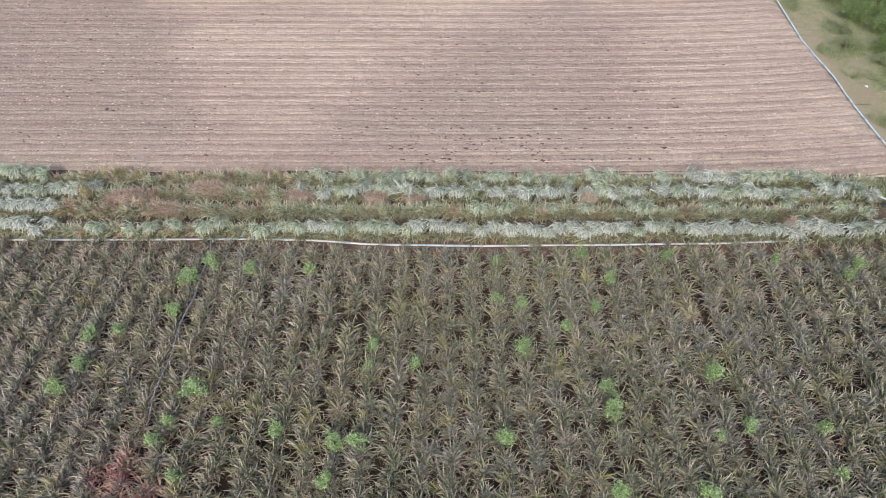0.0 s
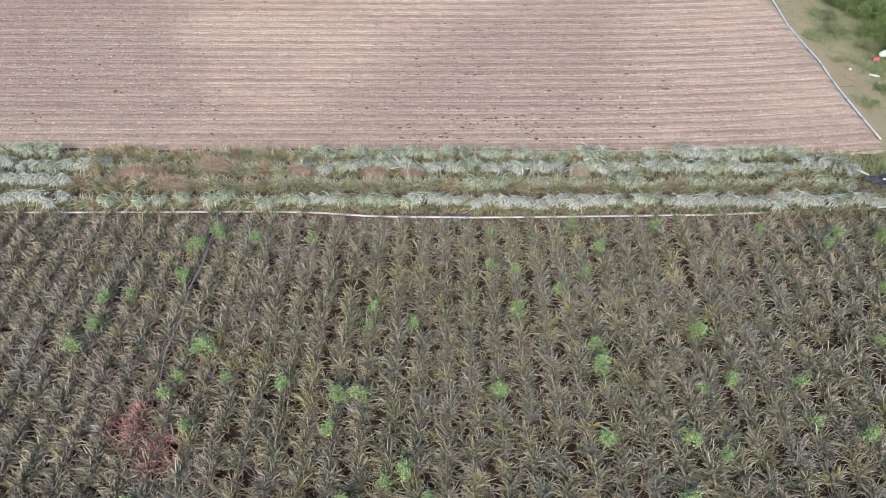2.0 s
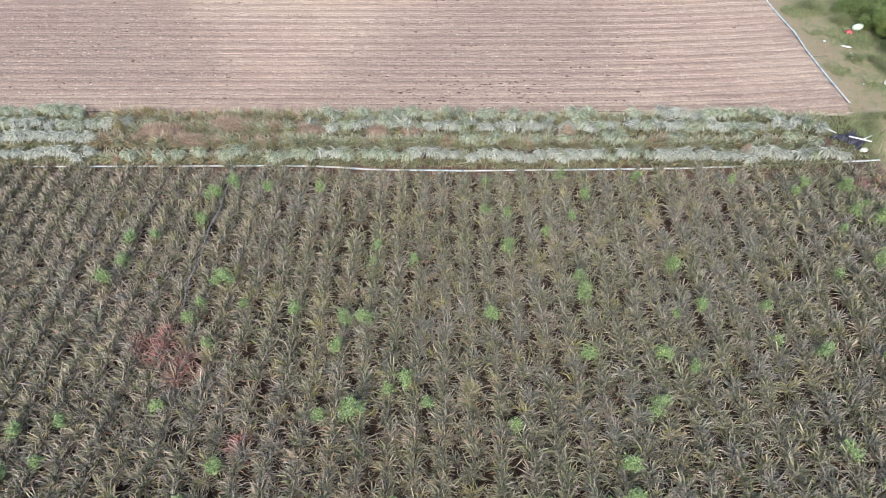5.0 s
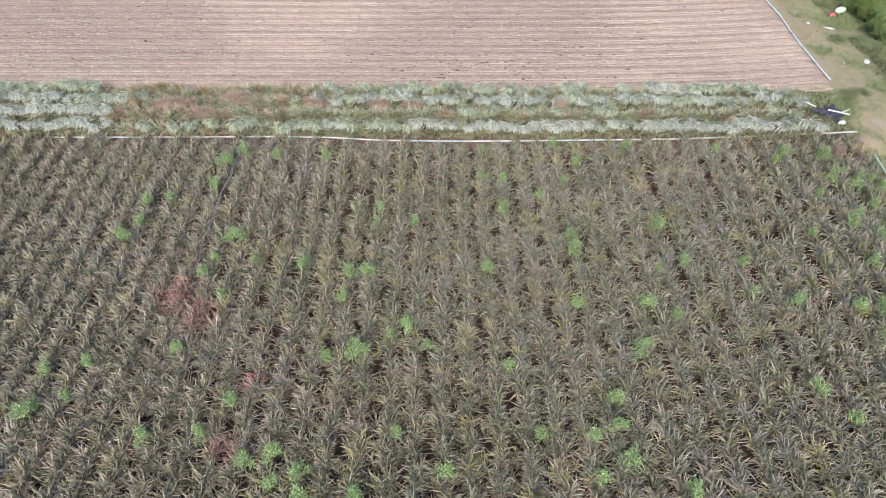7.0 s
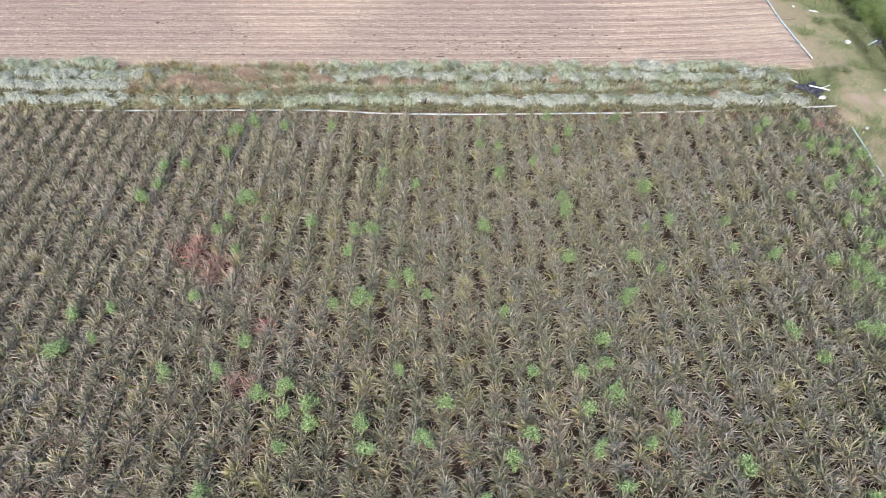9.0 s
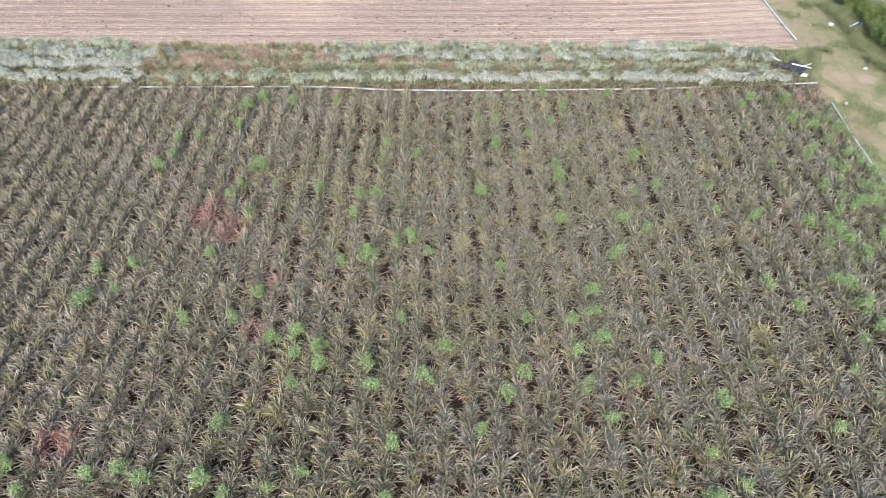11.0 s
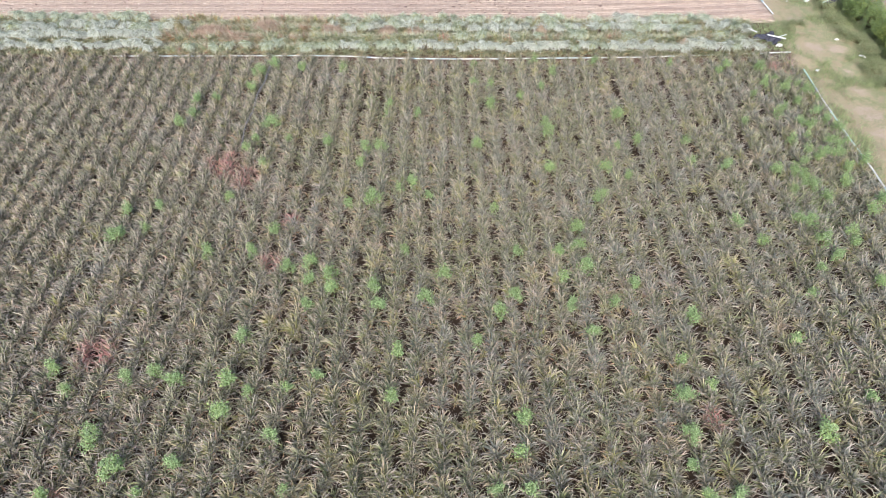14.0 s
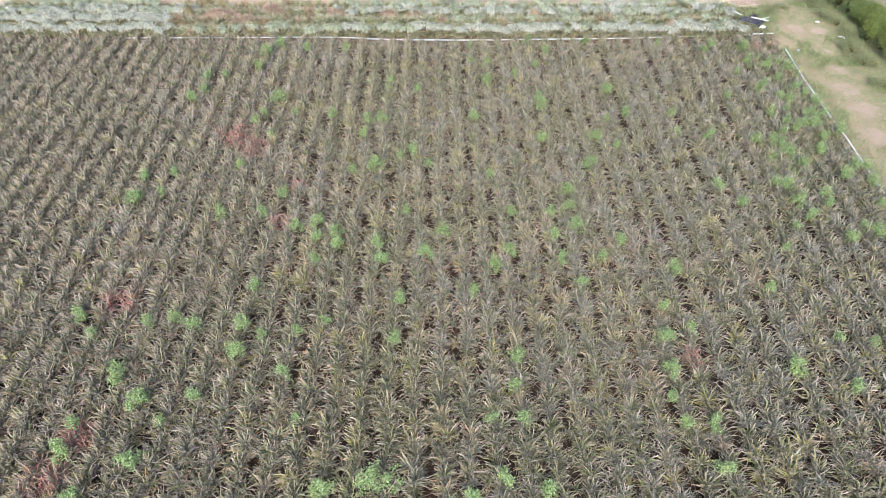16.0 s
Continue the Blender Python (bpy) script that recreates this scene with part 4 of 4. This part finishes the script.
hose_pts = along([(-7.68, 13.1, 0.36), (-7.6, 12.75, 0.5), (-7.42, 12.3, 0.56), (-7.5, 11.3, 0.5), (-7.55, 10.2, 0.56), (-7.62, 8.9, 0.5), (-7.66, 7.4, 0.44), (-7.7, 6.4, 0.3), (-7.72, 5.8, 0.04)], 70)
hose_pts[:, 0] += 0.04 * np.sin(hose_pts[:, 1] * 3.1)
hs = Soup()
tube(hs, hose_pts, 0.022, 6)
hose = new("water_hose", hs.mesh("water_hose", [MAT_HOSE], True))
tagged(hose, "dark flexible hose lying over the plants", "hose")
tee = Soup()
tube(tee, [(-7.95, 13.32, 0.33), (-7.68, 13.18, 0.3), (-7.6, 13.08, 0.33)], 0.05, 8)
tagged(new("pipe_tap", tee.mesh("pipe_tap", [MAT_PVC])), "white plastic branch fitting on the pipe", "fitting")


# ---------------- dumped sheet and poles ----------------
def crumpled(seed, rx, ry, h, mat, name, seg=26, rough=0.5):
    """A crumpled sheet lying in folds on the ground."""
    u = np.linspace(-1, 1, seg)
    X, Y = np.meshgrid(u, u)
    rad = np.clip(np.sqrt(X ** 2 + Y ** 2), 0, 1.4)
    k = np.ones_like(X) + 0.25 * value_noise(X * 3, Y * 3, 1.1, seed)
    fold = np.abs(value_noise(X * 4, Y * 4, 0.9, seed + 1)) + 0.5 * np.abs(value_noise(X * 4, Y * 4, 0.5, seed + 2))
    Z = h * np.clip(1.15 - rad, 0, 1) ** 0.5 * (0.35 + rough * fold) + 0.015
    v = np.stack([(X * k * rx).ravel(), (Y * k * ry).ravel(), Z.ravel()], 1)
    i = (np.arange(seg - 1)[:, None] * seg + np.arange(seg - 1)[None, :]).ravel()
    q = np.stack([i, i + 1, i + 1 + seg, i + seg], 1)
    keep = (rad * (1 + 0.25 * value_noise(X * 3, Y * 3, 0.6, seed + 4))).ravel()[q].mean(1) < 1.05
    return mesh_from(name, v, q[keep], [], [mat], smooth=True)


def lay(name, me, x, y, up, rz, label, category, group=""):
    ob = new(name, me)
    ob.matrix_basis = pose(*gz(x, y, up), 0, 0, rz)
    return tagged(ob, label, category, group)


sheet = new("dark_sheet")
sheet.location = gz(16.4, 14.85, 0)
tagged(sheet, "crumpled dark blue plastic sheet dumped on the grass", "sheet")
for n, (dx, dy, rx, ry, h, rz) in enumerate(((0.0, 0.0, 0.42, 0.24, 0.34, -10), (0.34, -0.08, 0.3, 0.2, 0.28, 35), (-0.3, 0.12, 0.34, 0.16, 0.3, -30), (0.1, 0.22, 0.3, 0.14, 0.36, 12), (0.2, -0.25, 0.26, 0.12, 0.2, 70))):
    fold = part("fold", crumpled(41 + n * 7, rx, ry, h, MAT_NET, "fold", 30, 0.8), sheet)
    fold.matrix_basis = pose(dx, dy, 0, 0, 0, rz) @ Matrix.Diagonal((0.95, 0.95, 0.95, 1))
for pts, rad in (([(15.3, 15.12, 0.72), (15.75, 14.95, 0.6)], 0.025), ([(16.2, 14.78, 0.57), (17.05, 14.58, 0.47)], 0.032), ([(16.7, 14.64, 0.53), (17.2, 14.92, 0.5)], 0.022)):
    s = Soup()
    tube(s, pts, rad, 8)
    tagged(new("loose_pipe", s.mesh("loose_pipe", [MAT_PVC], False)), "short white plastic pipe lying on a dark sheet", "pipe", "loose pipes")
lay("plastic_bag", crumpled(47, 0.17, 0.12, 0.2, MAT_WHITE, "plastic_bag", 12), 16.7, 14.3, 0, 20, "crumpled white plastic bag beside the sheet", "bag", "litter")

lit = np.random.default_rng(8)
for x, y, rx, ry in ((20.0, 19.0, 0.26, 0.17), (19.85, 14.95, 0.14, 0.11), (17.9, 12.45, 0.16, 0.1), (20.5, 13.55, 0.2, 0.12), (19.6, 22.1, 0.3, 0.12), (19.5, 21.3, 0.34, 0.12), (18.75, 22.6, 0.12, 0.1), (18.9, 18.9, 0.05, 0.05)):
    lay("plastic_bag", crumpled(int(x * 31 + y * 17), rx * 0.8, ry * 0.7, 0.09, MAT_WHITE, "plastic_bag", 12), x, y, 0.02, lit.uniform(0, 180), "crumpled white plastic scrap on the dry grass", "bag", "litter")
sack = Soup()
ball(sack, (0, 0, 0.16), 0.34, 0.16, 14, 8, 0.06)
sack.v[0][:, 1] *= 0.5
lay("sack", sack.mesh("sack", [MAT_BAG], True), 20.85, 23.75, 0.02, 20, "full pale green plastic sack lying in the grass", "sack")
lay("red_bucket", crumpled(51, 0.16, 0.15, 0.26, MAT_REDCLOTH, "red_bucket", 14), 20.3, 23.4, 0.02, 0, "crumpled red plastic container on the grass", "container")
lay("dark_sheet", crumpled(58, 0.3, 0.22, 0.35, MAT_NET, "dark_sheet", 16, 0.9), 21.0, 18.5, 0.1, 0, "dark crumpled plastic under the hedge", "sheet")
s = Soup()
tube(s, [(20.45, 18.25, 0.5), (20.95, 18.5, 0.62)], 0.045, 8)
tagged(new("loose_pipe", s.mesh("loose_pipe", [MAT_PVC_BLUE])), "short white plastic pipe beside the hedge", "pipe", "loose pipes")
s = Soup()
tube(s, [(16.9, 21.2, 0.31), (18.3, 21.25, 0.27)], 0.025, 6)
tagged(new("wooden_stick", s.mesh("wooden_stick", [MAT_WOOD])), "grey wooden stick lying across the field edge", "stick")


# ---------------- clods and straw on the ploughed field ----------------
def scatter(name, label, category, make, places, mat):
    s = Soup()
    for p in places:
        make(s, p)
    ob = new(name, s.mesh(name, [mat]))
    return tagged(ob, label, category, kind="stuff")


clod_rng = np.random.default_rng(31)
clods = []
for n in range(11, 32):
    for i in range(110):
        x = clod_rng.uniform(-20, 16) if i % 2 == 0 else clod_rng.normal(4.5, 4.5)
        if -22 < x < 16:
            y = 10.22 + n * RIDGE + 0.00014 * max(x, 0) ** 3 + 0.008 * x + clod_rng.normal(0, 0.02)
            clods.append((x, y, clod_rng.uniform(0.015, 0.034)))
# dark dashes at even steps along the furrows of the damp middle
for n in range(11, 30):
    x = -4.5 + 0.5 * max(0, n - 17) + clod_rng.uniform(0, 0.4)
    while x < 9.5 + clod_rng.normal(0, 0.8):
        y = 10.22 + n * RIDGE + 0.00014 * max(x, 0) ** 3 + 0.008 * x + clod_rng.normal(0, 0.025)
        if clod_rng.random() < 0.8:
            clods.append((x, y, clod_rng.uniform(0.03, 0.046)))
        x += 0.37 + clod_rng.normal(0, 0.05)
for i in range(70):
    clods.append((clod_rng.normal(1.2, 2.6), clod_rng.uniform(17.1, 19.0), clod_rng.uniform(0.018, 0.034)))
for i in range(260):
    clods.append((clod_rng.uniform(-24, -9), clod_rng.uniform(17.4, 31), clod_rng.uniform(0.015, 0.035)))


def clod(s, p):
    x, y, r = p
    ball(s, (0, 0, float(plough_z(np.array([x]), np.array([y]))[0]) + r * 0.3 + 0.012), r * 1.3, r * 0.5, 5, 3, 0.4)
    s.v[-1] = s.v[-1] * np.array([clod_rng.uniform(1.0, 2.6), 1.0, 1.0]) + np.array([x, y, 0])


scatter("soil_clods", "dark damp clods scattered along the ridges", "clods", clod, clods, MAT_CLOD)


crumbs = []
for i in range(3500):
    cx, cy = clod_rng.uniform(-25, 17.2), clod_rng.uniform(16.9, 30.5)
    crumbs.append((cx, cy, clod_rng.uniform(0.012, 0.03)))
scatter("soil_crumbs", "small pale crumbs of turned dry soil", "soil", clod, crumbs, MAT_CRUMB)


def wisp(s, p):
    x, y = p
    z = float(plough_z(np.array([x]), np.array([y]))[0]) if y > 16.6 else float(ground_z(x, y))
    leaf(s, (x, y, z + 0.012), clod_rng.uniform(0, 6.283), radians(clod_rng.uniform(0, 20)), radians(25), clod_rng.uniform(0.08, 0.26), clod_rng.uniform(0.012, 0.03), 0.1, (0, 0.5, 1.0))


wisps = [(clod_rng.uniform(-24, -10), clod_rng.uniform(17.0, 31)) for i in range(900)]
wisps += [(clod_rng.uniform(-22, 17), clod_rng.uniform(12.95, 13.4)) for i in range(500)]
wisps += [(clod_rng.uniform(-24, 17), 16.85 + abs(clod_rng.normal(0, 0.45))) for i in range(900)]
wisps += [(clod_rng.uniform(-24, 17), clod_rng.uniform(17.0, 31)) for i in range(700)]
scatter("straw_litter", "pale dry leaf scraps littering the ploughed soil", "straw", wisp, wisps, MAT_STRAW)


# ---------------- grassy track and hedge ----------------
def tuft(blades, length, width, spread):
    def make(s, p):
        x, y = p[0], p[1]
        z = float(ground_z(x, y))
        for i in range(blades):
            leaf(s, (x + grass_rng.normal(0, spread), y + grass_rng.normal(0, spread), z - 0.01), grass_rng.uniform(0, 6.283), radians(grass_rng.uniform(35, 85)), radians(grass_rng.uniform(20, 80)),
                 length * grass_rng.uniform(0.6, 1.3), width, 0.1, (0, 0.5, 1.0), age=grass_rng.random())
    return make


grass_rng = np.random.default_rng(55)
gx, gy = grass_rng.uniform(17.0, 23.5, 22000), grass_rng.uniform(-3.0, 33.0, 22000)
bare = np.zeros(len(gx))
for cx, cy, r in BARE_SPOTS:
    bare = np.maximum(bare, np.clip(1.1 - np.hypot(gx - cx, gy - cy) / r, 0, 1))
n1 = value_noise(gx, gy, 1.1, 61)
dry_ok = (grass_rng.random(len(gx)) > 0.2 + bare * 0.75) & ~((gx < 17.9) & (gy > 16.4))
green_ok = (n1 + 0.3 * value_noise(gx, gy, 0.4, 62) > 0.22 + bare * 0.8) & ~((gx < 17.9) & (gy > 16.4))
scatter("dry_grass", "short dry yellowish grass on the track", "grass", tuft(4, 0.11, 0.012, 0.09), list(zip(gx[dry_ok][:9000], gy[dry_ok][:9000])), MAT_DRYGRASS)
edge = [(grass_rng.normal(17.25, 0.35), grass_rng.uniform(-2, 12.8)) for i in range(650)]
edge += [(grass_rng.uniform(15.6, 18.2), grass_rng.normal(16.1, 0.5)) for i in range(220)] + [(grass_rng.normal(15.6, 1.0), grass_rng.uniform(11.2, 12.9)) for i in range(220)]
edge += [(grass_rng.uniform(15.6, 17.6), grass_rng.uniform(13.5, 16.3)) for i in range(330)]
edge += [(13.9 + 0.9 * grass_rng.normal(), 3.6 + 1.2 * grass_rng.normal()) for i in range(260)]
scatter("green_grass", "fresh green grass tufts along the field edge", "grass", tuft(6, 0.2, 0.014, 0.1), list(zip(gx[green_ok], gy[green_ok])) + edge, MAT_GRASS)
scatter("tall_grass", "tall green grass growing over the crop edge", "grass", tuft(7, 0.8, 0.022, 0.07), [(13.8 + 0.5 * grass_rng.normal() - 0.25 * u, 3.0 + u) for u in grass_rng.normal(0.6, 1.1, 90)] + [(grass_rng.normal(15.7, 0.5), grass_rng.uniform(3.5, 12.3)) for i in range(60)], MAT_GRASS)
stalks = [(grass_rng.uniform(23.3, 34), grass_rng.uniform(5, 34)) for i in range(3000)]
scatter("dry_stalks", "grey-brown dry stalks of a neighbouring field", "stalks", tuft(3, 0.4, 0.02, 0.08), stalks, MAT_HAY)


def bush_meshes(seed, radius, height, mat, n_leaf, leaf_len=0.1):
    """Branches from one base, each carrying clumps of small leaves, with gaps between the clumps."""
    r = np.random.default_rng(seed)
    wood, leaves = Soup(), Soup()
    tips = []
    for i in range(int(9 + radius * 10)):
        a, u = r.uniform(0, 6.283), math.sqrt(r.random())
        t = Vector((radius * u * math.cos(a), radius * u * math.sin(a), height * (1 - 0.5 * u ** 2) * r.uniform(0.75, 1.08)))
        b1 = Vector((t.x * 0.35, t.y * 0.35, t.z * 0.5)) + Vector(r.normal(0, 0.05, 3))
        tube(wood, [(t.x * 0.05, t.y * 0.05, -0.03), b1, t], 0.022, 5, 0.3)
        tips += [(t, 0.2 * radius + 0.1), (b1 * 0.4 + t * 0.6 + Vector(r.normal(0, 0.12, 3)), 0.22 * radius + 0.1)]
    for i in range(n_leaf):
        t, sp = tips[int(r.integers(len(tips)))]
        d = Vector(r.normal(0, 1, 3)).normalized() * sp * r.random() ** 0.5
        c = t + d
        if c.z < 0.04:
            c.z = 0.04 + r.random() * 0.1
        leaf(leaves, c, r.uniform(0, 6.283), radians(r.uniform(-30, 50)), radians(r.uniform(10, 60)), leaf_len * r.uniform(0.6, 1.3), leaf_len * r.uniform(0.35, 0.55), 0.15, (0, 0.5, 1.0), age=r.random(), twist=r.uniform(-0.6, 0.6))
    return wood.mesh("branches", [MAT_STEM]), leaves.mesh("foliage", [mat])


BUSHES = {
    "hedge_bush": ([bush_meshes(700 + i, 0.85, 1.5, (MAT_BUSH, MAT_BUSH_YELLOW, MAT_BUSH)[i], 3400, 0.09) for i in range(3)], "dense dark green hedge bush beside the track"),
    "shrub": ([bush_meshes(720 + i, 0.75, 0.5, MAT_SHRUB, 1700, 0.065) for i in range(2)], "low greyish green shrub on the track edge"),
    "leafy_bush": ([bush_meshes(740 + i, 1.3, 0.95, (MAT_BUSH, MAT_BUSH)[i], 4200, 0.105) for i in range(2)], "broad leafy green bush on the field margin"),
}
brng = np.random.default_rng(91)


def plant_bush(name, x, y, v, s):
    meshes, text = BUSHES[name]
    wood, leaves = meshes[v]
    root = new(name)
    root.empty_display_size = 0.2
    root.matrix_basis = Matrix.LocRotScale((x, y, float(ground_z(x, y)) - 0.02), Euler((0, 0, brng.uniform(0, 6.283))), (s, s, s * brng.uniform(0.85, 1.1)))
    if v == 1 and name == "hedge_bush":
        text = "yellow-green hedge bush beside the track"
    tagged(root, text, "bush", "bushes beside the track")
    part("branches", wood, root)
    part("foliage", leaves, root)


for i in range(24):
    y = 4.0 + i * 0.86
    x = 22.0 - 0.05 * max(0, y - 17) + brng.normal(0, 0.14)
    plant_bush("hedge_bush", x, y, 1 if 10.5 < y < 14.5 or i % 5 == 2 else int(brng.choice([0, 2])), brng.uniform(0.75, 1.05) * (0.9 if y > 18 else 1.0))
for i in range(11):
    y = 12.2 + i * 0.85 + brng.normal(0, 0.15)
    plant_bush("shrub", 20.6 + brng.normal(0, 0.18), y, int(brng.integers(2)), brng.uniform(0.6, 0.95))
for x, y, s in ((20.5, 11.2, 0.8), (20.5, 9.4, 0.8), (19.6, 21.0, 0.6), (18.6, 16.5, 0.6), (17.8, 15.9, 0.5), (18.0, 16.4, 0.45), (19.4, 25.9, 0.9), (20.0, 27.4, 0.9), (20.4, 24.6, 0.7)):
    plant_bush("shrub", x, y, int(brng.integers(2)), s)
for x, y, s in ((22.1, 20.6, 0.8), (22.3, 22.4, 0.9), (22.6, 25.3, 1.0), (21.4, 25.4, 0.7), (22.6, 24.0, 1.0), (23.4, 26.0, 1.0), (22.3, 27.6, 1.0), (21.3, 28.9, 0.8), (23.0, 30.0, 1.1), (20.6, 31.4, 0.9), (22.0, 32.4, 1.0)):
    plant_bush("leafy_bush", x, y, int(brng.integers(2)), s)
s = Soup()
tube(s, [(22.5, 12.3, 0.1), (22.75, 12.9, 1.5)], 0.035, 6)
tagged(new("wooden_post", s.mesh("wooden_post", [MAT_WOOD])), "leaning weathered grey wooden post behind the hedge", "post")
